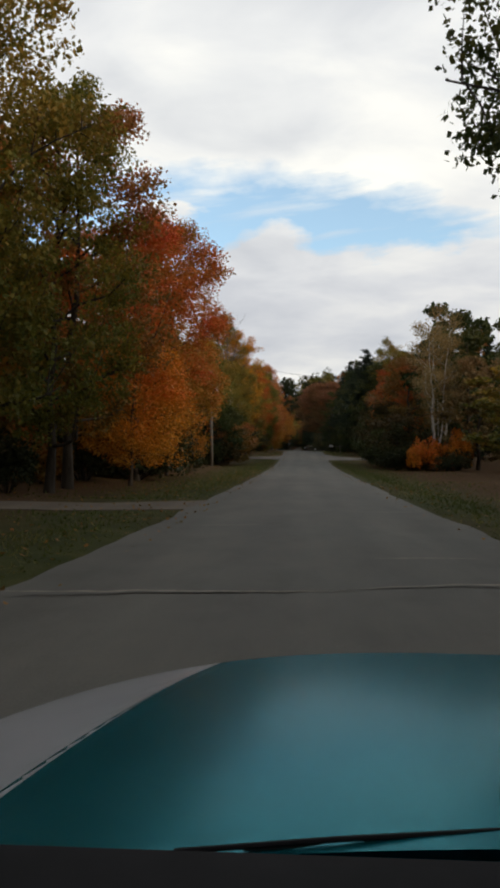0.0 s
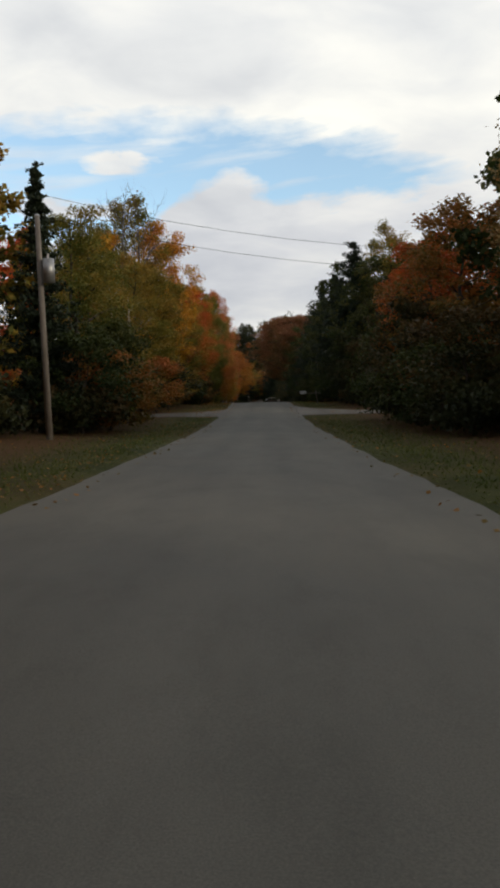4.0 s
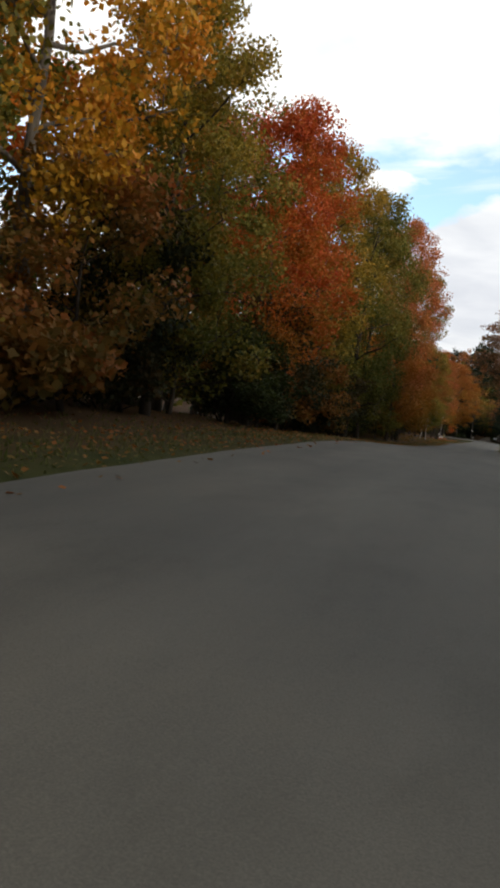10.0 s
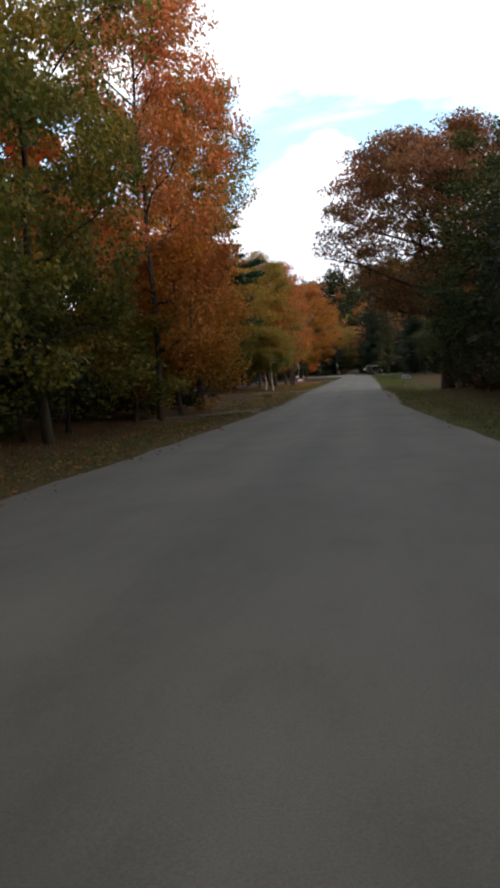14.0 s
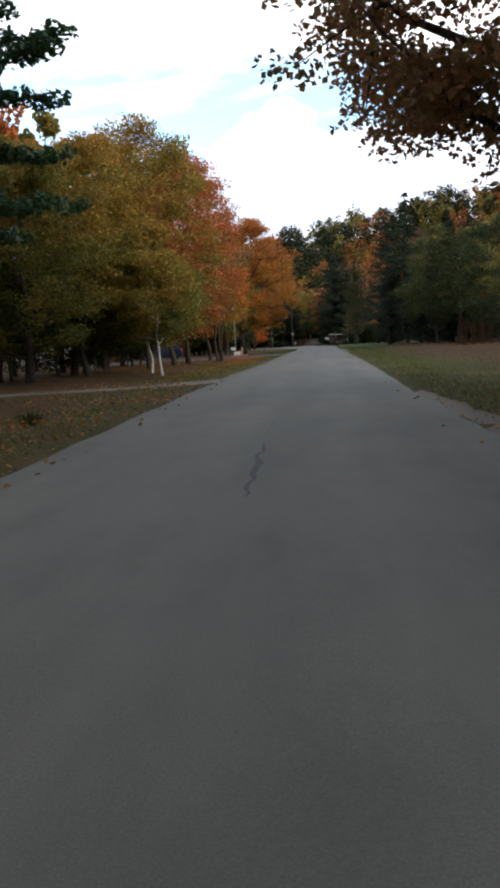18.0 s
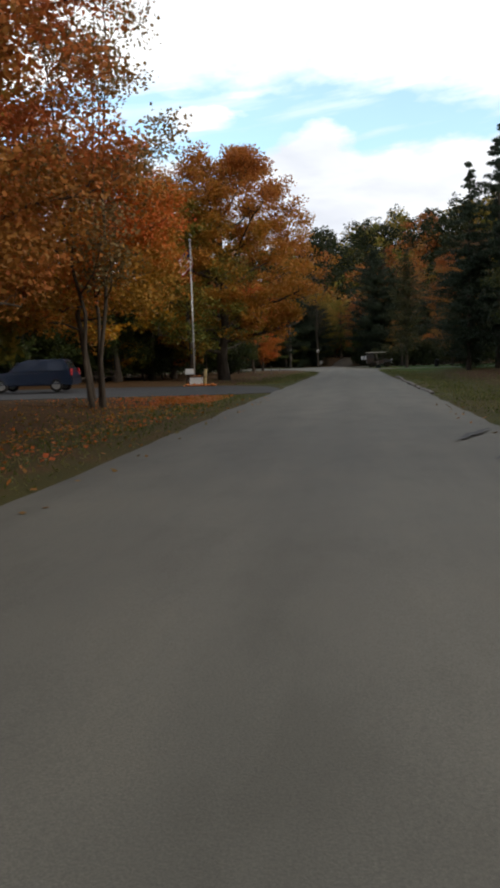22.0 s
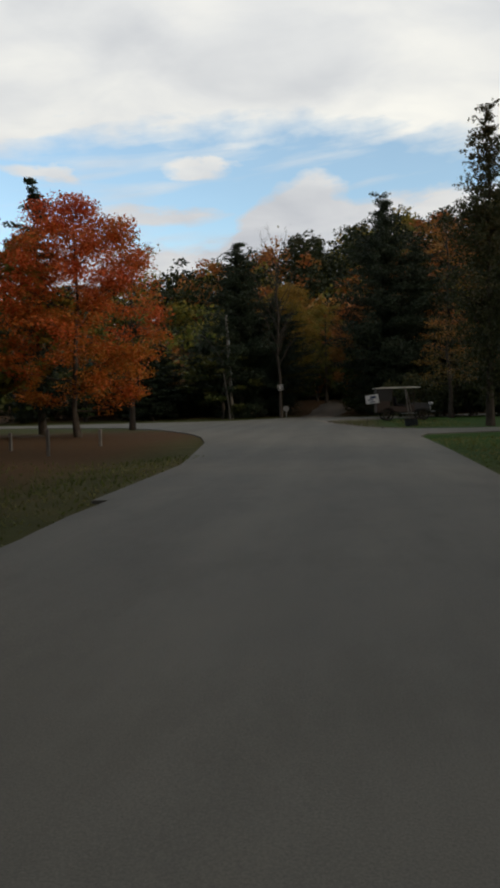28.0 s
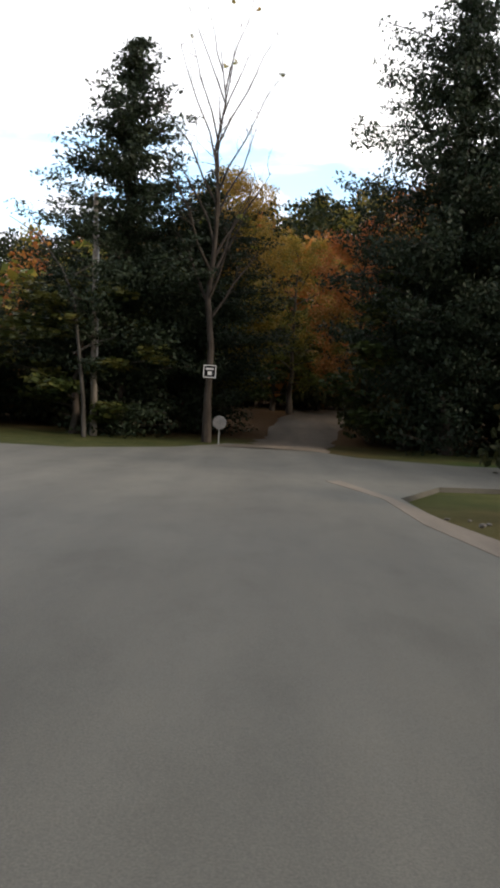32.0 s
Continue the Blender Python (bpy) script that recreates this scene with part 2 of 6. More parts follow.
LEAF = {
    "red": leaf_mat("leaf_red", (0.42, 0.20, 0.03), (0.56, 0.14, 0.026), (0.60, 0.12, 0.04), 0.34),
    "flame": leaf_mat("leaf_flame", (0.38, 0.22, 0.035), (0.56, 0.16, 0.03), (0.58, 0.10, 0.034), 0.34),
    "orange": leaf_mat("leaf_orange", (0.46, 0.23, 0.03), (0.66, 0.26, 0.025), (0.66, 0.17, 0.03), 0.32),
    "yellow": leaf_mat("leaf_yellow", (0.38, 0.26, 0.036), (0.62, 0.34, 0.03), (0.68, 0.28, 0.03), 0.34),
    "rust": leaf_mat("leaf_rust", (0.18, 0.145, 0.035), (0.33, 0.16, 0.036), (0.42, 0.135, 0.038), 0.32),
    "olive": leaf_mat("leaf_olive", (0.11, 0.14, 0.028), (0.22, 0.195, 0.034), (0.36, 0.22, 0.038), 0.34),
    "green": leaf_mat("leaf_green", (0.034, 0.055, 0.015), (0.06, 0.08, 0.02), (0.115, 0.11, 0.027), 0.3),
    "wine": leaf_mat("leaf_wine", (0.20, 0.13, 0.045), (0.30, 0.13, 0.06), (0.36, 0.17, 0.09), 0.36),
    "pink": leaf_mat("leaf_pink", (0.46, 0.22, 0.05), (0.58, 0.19, 0.06), (0.62, 0.21, 0.09), 0.32),
    "brown": leaf_mat("leaf_brown", (0.17, 0.14, 0.06), (0.28, 0.19, 0.08), (0.34, 0.19, 0.08), 0.34),
    "needle": leaf_mat("needle_dark", (0.017, 0.028, 0.014), (0.025, 0.039, 0.019), (0.037, 0.051, 0.024), 0.13),
    "spruce": leaf_mat("needle_spruce", (0.026, 0.042, 0.024), (0.036, 0.056, 0.03), (0.05, 0.07, 0.036), 0.16),
    "pine": leaf_mat("needle_pine", (0.035, 0.085, 0.035), (0.05, 0.12, 0.045), (0.08, 0.14, 0.05), 0.15),
    "amber": leaf_mat("leaf_amber", (0.32, 0.22, 0.032), (0.45, 0.215, 0.03), (0.42, 0.15, 0.034), 0.38),
    "salmon": leaf_mat("leaf_salmon", (0.36, 0.17, 0.04), (0.50, 0.15, 0.045), (0.54, 0.17, 0.06), 0.32),
    "gold": leaf_mat("leaf_gold", (0.38, 0.22, 0.03), (0.52, 0.24, 0.028), (0.56, 0.18, 0.03), 0.32),
    "moss": leaf_mat("leaf_moss", (0.16, 0.17, 0.032), (0.31, 0.245, 0.036), (0.44, 0.27, 0.036), 0.36),
    "pale": leaf_mat("leaf_pale", (0.27, 0.21, 0.085), (0.36, 0.25, 0.10), (0.42, 0.26, 0.10), 0.36),
    # yellow leaves with sunlight from behind put into a raised colour and translucency
    "sunlit": leaf_mat("leaf_sunlit", (0.58, 0.29, 0.03), (0.78, 0.36, 0.03), (0.80, 0.29, 0.03), 0.5),
    "far": leaf_mat("leaf_far", (0.016, 0.027, 0.011), (0.026, 0.037, 0.012), (0.05, 0.05, 0.015)),
    "shrub": leaf_mat("leaf_shrub", (0.03, 0.04, 0.015), (0.05, 0.055, 0.018), (0.11, 0.07, 0.025)),
}


def bark_build(a, b2):
    def f(nt, b):
        n = nz(nt, 5.0, 6, 0.65, stretch=(1, 1, 0.22))
        nt.links.new(ramp_of(nt, n, [(0.3, a), (0.7, b2)]), b.inputs["Base Color"])
        b.inputs["Roughness"].default_value, b.inputs["Specular IOR Level"].default_value = 0.9, 0.1
        bump(nt, b, n, 0.6, 0.03)
    return f


BARK = mat("bark", bark_build((0.03, 0.025, 0.02), (0.095, 0.08, 0.066)))
BARK_GREY = mat("bark_grey", bark_build((0.10, 0.09, 0.078), (0.22, 0.205, 0.18)))


def birch_build(nt, b):
    n = nz(nt, 4.0, 5, 0.7, stretch=(0.35, 0.35, 3.0))
    nt.links.new(ramp_of(nt, n, [(0.36, (0.10, 0.09, 0.08)), (0.45, (0.52, 0.49, 0.44)), (0.8, (0.66, 0.63, 0.58))]), b.inputs["Base Color"])
    b.inputs["Roughness"].default_value = 0.75


BARK_BIRCH = mat("bark_birch", birch_build)


def ground_build(nt, b):
    big, mid, fine = nz(nt, 0.09, 4), nz(nt, 0.9, 5, 0.6), nz(nt, 14.0, 4, 0.7)
    grass = ramp_of(nt, mid, [(0.3, (0.042, 0.052, 0.016)), (0.55, (0.068, 0.074, 0.023)), (0.75, (0.11, 0.098, 0.038))])
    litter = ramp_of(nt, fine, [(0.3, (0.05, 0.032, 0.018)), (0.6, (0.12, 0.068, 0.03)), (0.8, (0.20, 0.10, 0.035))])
    f = ramp_of(nt, big, [(0.44, (0, 0, 0)), (0.60, (1, 1, 1))])
    tc = nt.nodes.new("ShaderNodeTexCoord")
    sx = nt.nodes.new("ShaderNodeSeparateXYZ")
    nt.links.new(tc.outputs["Object"], sx.inputs[0])
    ab = nt.nodes.new("ShaderNodeMath")
    ab.operation = "ABSOLUTE"
    nt.links.new(sx.outputs[0], ab.inputs[0])
    mr = nt.nodes.new("ShaderNodeMapRange")
    mr.inputs["From Min"].default_value, mr.inputs["From Max"].default_value = 4.7, 8.0
    nt.links.new(ab.outputs[0], mr.inputs["Value"])
    def span(socket, a, c):
        m = nt.nodes.new("ShaderNodeMapRange")
        m.inputs["From Min"].default_value, m.inputs["From Max"].default_value = a, c
        nt.links.new(socket, m.inputs["Value"])
        return m.outputs[0]

    def times(a, c):
        m = nt.nodes.new("ShaderNodeMath")
        m.operation = "MULTIPLY"
        nt.links.new(a, m.inputs[0])
        nt.links.new(c, m.inputs[1])
        return m.outputs[0]

    mown = times(times(span(sx.outputs[0], 1.2, 2.4), span(sx.outputs[1], 280, 306)), times(span(sx.outputs[1], 348, 344), span(sx.outputs[0], 26, 20)))
    green = ramp_of(nt, mid, [(0.3, (0.024, 0.054, 0.011)), (0.6, (0.040, 0.082, 0.015)), (0.8, (0.07, 0.10, 0.022))])
    mx = nt.nodes.new("ShaderNodeMath")
    mx.operation = "MAXIMUM"
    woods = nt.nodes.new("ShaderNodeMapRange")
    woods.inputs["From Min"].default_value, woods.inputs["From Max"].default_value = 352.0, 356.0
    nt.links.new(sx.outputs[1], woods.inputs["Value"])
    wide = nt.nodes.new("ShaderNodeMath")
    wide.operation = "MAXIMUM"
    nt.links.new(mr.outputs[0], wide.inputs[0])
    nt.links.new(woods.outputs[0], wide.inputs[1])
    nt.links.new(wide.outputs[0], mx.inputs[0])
    h = nt.nodes.new("ShaderNodeMath")
    h.operation = "MULTIPLY"
    nt.links.new(f, h.inputs[0])
    h.inputs[1].default_value = 0.45
    # leaves lie to the road's very edge along the woods on one side
    strewn = times(times(span(sx.outputs[0], -3.0, -4.6), span(sx.outputs[1], 86, 104)), times(span(sx.outputs[1], 252, 236), span(mid, 0.30, 0.62)))
    most = nt.nodes.new("ShaderNodeMath")
    most.operation = "MAXIMUM"
    nt.links.new(h.outputs[0], most.inputs[0])
    nt.links.new(strewn, most.inputs[1])
    nt.links.new(most.outputs[0], mx.inputs[1])
    far_verge = times(times(span(sx.outputs[1], 318, 326), span(sx.outputs[1], 356, 352)), span(sx.outputs[0], -2, -6))
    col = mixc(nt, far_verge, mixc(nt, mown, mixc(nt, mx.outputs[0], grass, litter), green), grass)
    nt.links.new(col, b.inputs["Base Color"])
    b.inputs["Roughness"].default_value, b.inputs["Specular IOR Level"].default_value = 0.95, 0.1
    bump(nt, b, fine, 0.6, 0.05)


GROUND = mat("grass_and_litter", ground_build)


def asphalt_build(base, var, tracks=0.0):
    def f(nt, b):
        big = nz(nt, 0.35, 5, 0.62, stretch=(1.8, 0.16, 1))
        patch = nz(nt, 0.22, 4, 0.6)
        stain = nz(nt, 1.6, 5, 0.65, stretch=(1.0, 0.45, 1))
        fine = nz(nt, 95.0, 3, 0.75)
        c = ramp_of(nt, big, [(0.30, tuple(v * (1 - var) for v in base)), (0.55, base), (0.8, tuple(v * (1 + var) for v in base))])
        c = mixc(nt, 0.34, c, ramp_of(nt, patch, [(0.33, (0.72, 0.71, 0.70)), (0.66, (1.18, 1.15, 1.10))]), "MULTIPLY")
        c = mixc(nt, 0.4, c, ramp_of(nt, stain, [(0.34, (0.70, 0.69, 0.67)), (0.5, (1.0, 1.0, 1.0)), (0.68, (1.16, 1.13, 1.08))]), "MULTIPLY")
        c = mixc(nt, 0.6, c, ramp_of(nt, fine, [(0.3, (0.62, 0.62, 0.62)), (0.7, (1.32, 1.3, 1.27))]), "MULTIPLY")
        if tracks:
            # lanes worn smooth by wheels, with a paler crown between them
            tc = nt.nodes.new("ShaderNodeTexCoord")
            sx = nt.nodes.new("ShaderNodeSeparateXYZ")
            nt.links.new(tc.outputs["Object"], sx.inputs[0])
            w = nt.nodes.new("ShaderNodeMath")
            w.operation = "MULTIPLY_ADD"
            nt.links.new(patch, w.inputs[0])
            w.inputs[1].default_value = 0.7
            nt.links.new(sx.outputs[0], w.inputs[2])
            sn = nt.nodes.new("ShaderNodeMath")
            sn.operation = "SINE"
            m = nt.nodes.new("ShaderNodeMath")
            m.operation = "MULTIPLY"
            nt.links.new(w.outputs[0], m.inputs[0])
            m.inputs[1].default_value = 4.1
            nt.links.new(m.outputs[0], sn.inputs[0])
            h = nt.nodes.new("ShaderNodeMath")
            h.operation = "MULTIPLY_ADD"
            nt.links.new(sn.outputs[0], h.inputs[0])
            h.inputs[1].default_value, h.inputs[2].default_value = 0.5, 0.5
            c = mixc(nt, tracks, c, ramp_of(nt, h.outputs[0], [(0.0, (0.80, 0.80, 0.80)), (1.0, (1.12, 1.11, 1.09))]), "MULTIPLY")
        nt.links.new(c, b.inputs["Base Color"])
        b.inputs["Roughness"].default_value, b.inputs["Specular IOR Level"].default_value = 0.8, 0.35
        bump(nt, b, fine, 0.3, 0.006)
    return f


ASPHALT = mat("asphalt_worn", asphalt_build((0.150, 0.147, 0.125), 0.17, 0.3))
ASPHALT_DARK = mat("asphalt_dark", asphalt_build((0.052, 0.052, 0.054), 0.2))
GRAVEL = mat("gravel", asphalt_build((0.155, 0.145, 0.128), 0.25))
DIRT = mat("dirt", asphalt_build((0.165, 0.135, 0.10), 0.35))


SAND = mat("sand", asphalt_build((0.195, 0.165, 0.13), 0.5))


# ---- ground form ----
def sstep(a, b, v):
    t = min(1.0, max(0.0, (v - a) / (b - a)))
    return t * t * (3 - 2 * t)


PROF_Y = (-40, 0, 20, 55, 80, 95, 107, 118, 130, 145, 164, 180, 400)
PROF_Z = (0.2, 0, -0.3, -0.55, -0.55, -0.2, 0.35, 0.72, 0.68, 0.3, 0, 0, 0)


PROF_TABLE = [float(np.mean(np.interp(np.linspace(k / 2 - 68, k / 2 - 52, 17), PROF_Y, PROF_Z))) for k in range(1000)]


def prof(y):
    """Height of the road along its length."""
    t = min(max((y + 60) * 2, 0), len(PROF_TABLE) - 1.001)
    i = int(t)
    return PROF_TABLE[i] + (PROF_TABLE[i + 1] - PROF_TABLE[i]) * (t - i)


LEFT = ((0, -2.78), (105, -2.8), (118, -2.95), (128, -3.4), (140, -4.0), (150, -4.3), (165, -4.2), (180, -3.75), (210, -4.15), (222, -3.9), (250, -3.85), (290, -3.6))
RIGHT = ((0, 3.15), (145, 3.05), (157, 2.95), (180, 1.8), (200, 1.75), (216, 2.0), (260, 2.1), (290, 2.1))


EDGES = [[float(np.interp(k / 4 - 60, [a for a, b in side], [b for a, b in side])) for k in range(2000)] for side in (LEFT, RIGHT)]


def edge_l(y):
    return EDGES[0][min(max(int((y + 60) * 4), 0), 1999)]


def edge_r(y):
    return EDGES[1][min(max(int((y + 60) * 4), 0), 1999)]


def road_x(y):
    """Centre of the road."""
    return (edge_l(y) + edge_r(y)) / 2


FLATS = ((-34, -3, 246, 264), (-20, -2, 92, 104), (2, 20, 91, 106), (-24, -3, 199, 208), (-14, -3, 16, 22), (-50, 40, 306, 352), (-9, 4, 340, 369))


def gz(x, y):
    """Height of the ground."""
    d = abs(x - road_x(y)) - (edge_r(y) - edge_l(y)) / 2
    z = prof(y)
    if d > 0:
        z += 0.035 * sstep(0, 0.5, d) - 0.16 * sstep(0.6, 3.0, d) + 0.22 * sstep(3.5, 9.0, d)
        if y < 330:
            z += (noise.noise((x * 0.12, y * 0.12, 3.0)) * 0.22) * sstep(1.5, 8, d)
    else:
        z -= 0.05
    for x0, x1, y0, y1 in FLATS:
        k = sstep(-2.5, 0, min(x - x0, x1 - x, y - y0, y1 - y))
        z += (prof(y) + 0.01 - z) * k if d > 0 else 0
    z += 2.1 * sstep(350, 386, y) + (19 + 24 * sstep(-90, 60, x)) * sstep(380, 492, y)
    z += 16 * sstep(60, 260, abs(x)) * sstep(150, 420, y)
    return z


def mesh_of(name, verts, faces, *materials, smooth=False):
    me = bpy.data.meshes.new(name)
    me.from_pydata([tuple(v) for v in verts], [], [tuple(f) for f in faces])
    for m in materials:
        me.materials.append(m)
    if smooth:
        me.polygons.foreach_set("use_smooth", [True] * len(me.polygons))
    me.update()
    return me


def leaf_mesh(name, v, material=None):
    """A mesh of loose leaves from an array of n x corners x 3."""
    n, k = v.shape[:2]
    me = bpy.data.meshes.new(name)
    me.vertices.add(n * k)
    me.vertices.foreach_set("co", v.astype(np.float32).ravel())
    me.loops.add(n * k)
    me.loops.foreach_set("vertex_index", np.arange(n * k, dtype=np.int32))
    me.polygons.add(n)
    me.polygons.foreach_set("loop_start", np.arange(0, n * k, k, dtype=np.int32))
    me.update(calc_edges=True)
    if material:
        me.materials.append(material)
    return me


def grid_sheet(name, xs, ys, zf, material):
    verts = [(x, y, zf(x, y)) for y in ys for x in xs]
    w = len(xs)
    faces = [(j * w + i, j * w + i + 1, (j + 1) * w + i + 1, (j + 1) * w + i) for j in range(len(ys) - 1) for i in range(w - 1)]
    return mesh_of(name, verts, faces, material, smooth=True)


xs = [-1500, -700, -400, -260, -180, -130, -95, -70, -52, -40, -32, -26, -21, -17] + [x * 0.5 for x in range(-28, 29)] + [17, 21, 26, 32, 40, 52, 70, 95, 130, 180, 260, 400, 700, 1500]
ys = [-1200, -600, -300, -160, -90, -60] + list(range(-45, 345, 3)) + list(range(345, 381, 2)) + list(range(384, 520, 8)) + [540, 600, 700, 900, 1400, 2600]
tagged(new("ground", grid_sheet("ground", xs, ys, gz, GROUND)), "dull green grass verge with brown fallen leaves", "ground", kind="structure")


def slab(name, outline, z0, material, label, category, thick=0.12, kind="structure"):
    """A flat paved area with the given outline, following the height function z0."""
    bm = bmesh.new()
    top = [bm.verts.new((x, y, z0(x, y))) for x, y in outline]
    f = bm.faces.new(top)
    if f.normal.z < 0 or f.calc_area() and sum((a.co.x * b.co.y - b.co.x * a.co.y) for a, b in zip(top, top[1:] + top[:1])) < 0:
        f.normal_flip()
    r = bmesh.ops.extrude_face_region(bm, geom=[f])
    for v in r["geom"]:
        if isinstance(v, bmesh.types.BMVert):
            v.co.z -= thick
    bmesh.ops.triangulate(bm, faces=bm.faces[:])
    bmesh.ops.recalc_face_normals(bm, faces=bm.faces[:])
    me = bpy.data.meshes.new(name)
    bm.to_mesh(me)
    bm.free()
    me.materials.append(material)
    return tagged(new(name, me), label, category, kind=kind)


def road_strip():
    ys_ = [y * 0.5 for y in range(-120, 584)]
    verts, faces = [], []
    for k, y in enumerate(ys_):
        c = road_x(y)
        wob = [0.10 * noise.noise((q, y * 0.35, 0)) + 0.06 * noise.noise((q, y * 1.1, 4.0)) for q in (0.5, 9.5)]
        l, r = edge_l(y) - c + wob[0], edge_r(y) - c + wob[1]
        f = 1 - sstep(274, 290, y)
        sec = [(l, -0.10), (l, 0.05 - 0.025 * f), (l / 2, 0.05), (0, 0.05 + 0.015 * f), (r / 2, 0.05), (r, 0.05 - 0.025 * f), (r, -0.10)]
        verts += [(c + dx, y, prof(y) + dz) for dx, dz in sec]
        if k:
            faces += [((k - 1) * 7 + i, (k - 1) * 7 + i + 1, k * 7 + i + 1, k * 7 + i) for i in range(6)]
    return mesh_of("road", verts, faces, ASPHALT, smooth=False)


tagged(new("road", road_strip()), "worn grey asphalt park road with faint cracks", "road", kind="structure")
flat = lambda x, y: 0.0505
slab("road_junction", [(2.05, 291), (2.2, 300), (2.2, 308), (2.6, 309.8), (6, 311.0), (14, 311.5), (30, 309), (30, 312.6), (14, 314.0), (5, 314.7), (2.2, 315.4), (1.3, 317.0), (0.4, 319.6), (-0.35, 323.4), (-1.0, 327), (-1.6, 330.5),
                       (-1.7, 333.4), (-0.5, 336.0), (3, 337), (9, 340), (20, 346), (34, 353), (34, 357), (20, 350), (9, 346), (2, 344), (-1.0, 345.5), (-2.6, 349), (-2.8, 351), (-5.6, 351), (-5.9, 349.5), (-7.0, 346), (-9.5, 342.5), (-14, 342.5), (-24, 343.5), (-45, 346), (-45, 338), (-24, 334.5), (-15, 329), (-10.5, 322), (-7.8, 316), (-6.3, 311.5), (-5.2, 306.5), (-4.5, 301.3), (-3.95, 297), (-3.87, 291)],
     flat, ASPHALT, "worn grey asphalt road junction", "road")
slab("driveway_1", [(-2.6, 18.2), (-5.4, 17.2), (-14, 17.5), (-14, 20.5), (-5.4, 20.0), (-2.6, 22.0)], lambda x, y: prof(y) + 0.025, DIRT, "narrow pale dirt driveway across the verge", "driveway")
slab("driveway_2", [(-2.6, 92.6), (-3.1, 93.4), (-6, 94.6), (-20, 96.0), (-20, 99.5), (-9, 99.2), (-5, 100.4), (-3.4, 102.2), (-2.6, 105)], lambda x, y: prof(y) + 0.03, GRAVEL, "pale gravel driveway into the woods", "driveway")
slab("driveway_3", [(3.0, 92.9), (3.5, 93.3), (8, 93.8), (20, 94.2), (20, 97.8), (12, 98.0), (7.3, 99.4), (4.6, 102.8), (3.0, 108)], lambda x, y: prof(y) + 0.03, GRAVEL, "pale gravel driveway into the woods", "driveway")

# ---- trees ----
R = np.random.default_rng(7)


def tube(verts, faces, pts, radii, sides):
    """Adds a tapered, bent tube to the lists."""
    base = len(verts)
    for k, (p, r) in enumerate(zip(pts, radii)):
        a = pts[min(k + 1, len(pts) - 1)] - pts[max(k - 1, 0)]
        a = a / (np.linalg.norm(a) + 1e-9)
        u = np.cross(a, (0.0, 1.0, 0.1) if abs(a[2]) > 0.7 else (0.0, 0.0, 1.0))
        u /= np.linalg.norm(u) + 1e-9
        w = np.cross(a, u)
        for s in range(sides):
            t = 2 * math.pi * s / sides
            verts.append(p + r * (math.cos(t) * u + math.sin(t) * w))
    for k in range(len(pts) - 1):
        for s in range(sides):
            a, b = base + k * sides + s, base + k * sides + (s + 1) % sides
            faces.append((a, b, b + sides, a + sides))
    tip = len(verts)
    verts.append(pts[-1])
    for s in range(sides):
        faces.append((base + (len(pts) - 1) * sides + s, base + (len(pts) - 1) * sides + (s + 1) % sides, tip))


def leaves(rng, centres, spread, per, size, flat_=0.6, aspect=0.62, up=0.5):
    """Leaves scattered round centres (n x 3), as an array of quads."""
    n = len(centres) * per
    o = rng.normal(0, 1, (n, 3))
    o *= (rng.uniform(0.05, 1, (n, 1)) ** 0.45) / np.linalg.norm(o, axis=1)[:, None]
    c = np.repeat(np.asarray(centres), per, axis=0) + o * 1.75 * np.array([1, 1, flat_]) * (np.repeat(spread, per)[:, None] if isinstance(spread, np.ndarray) else spread)
    nrm = rng.normal(0, 1, (n, 3)) + np.array([0, 0, up * 2])
    nrm /= np.linalg.norm(nrm, axis=1)[:, None]
    u = np.cross(nrm, rng.normal(0, 1, (n, 3)))
    u /= np.linalg.norm(u, axis=1)[:, None] + 1e-9
    w = np.cross(nrm, u)
    s = size * rng.uniform(0.65, 1.3, (n, 1))
    k = rng.uniform(-0.3, 0.3, (n, 1))
    a = s * aspect * 1.25
    return np.stack([c - u * s, c - w * a + u * s * k, c + u * s, c + w * a + u * s * k], axis=1)


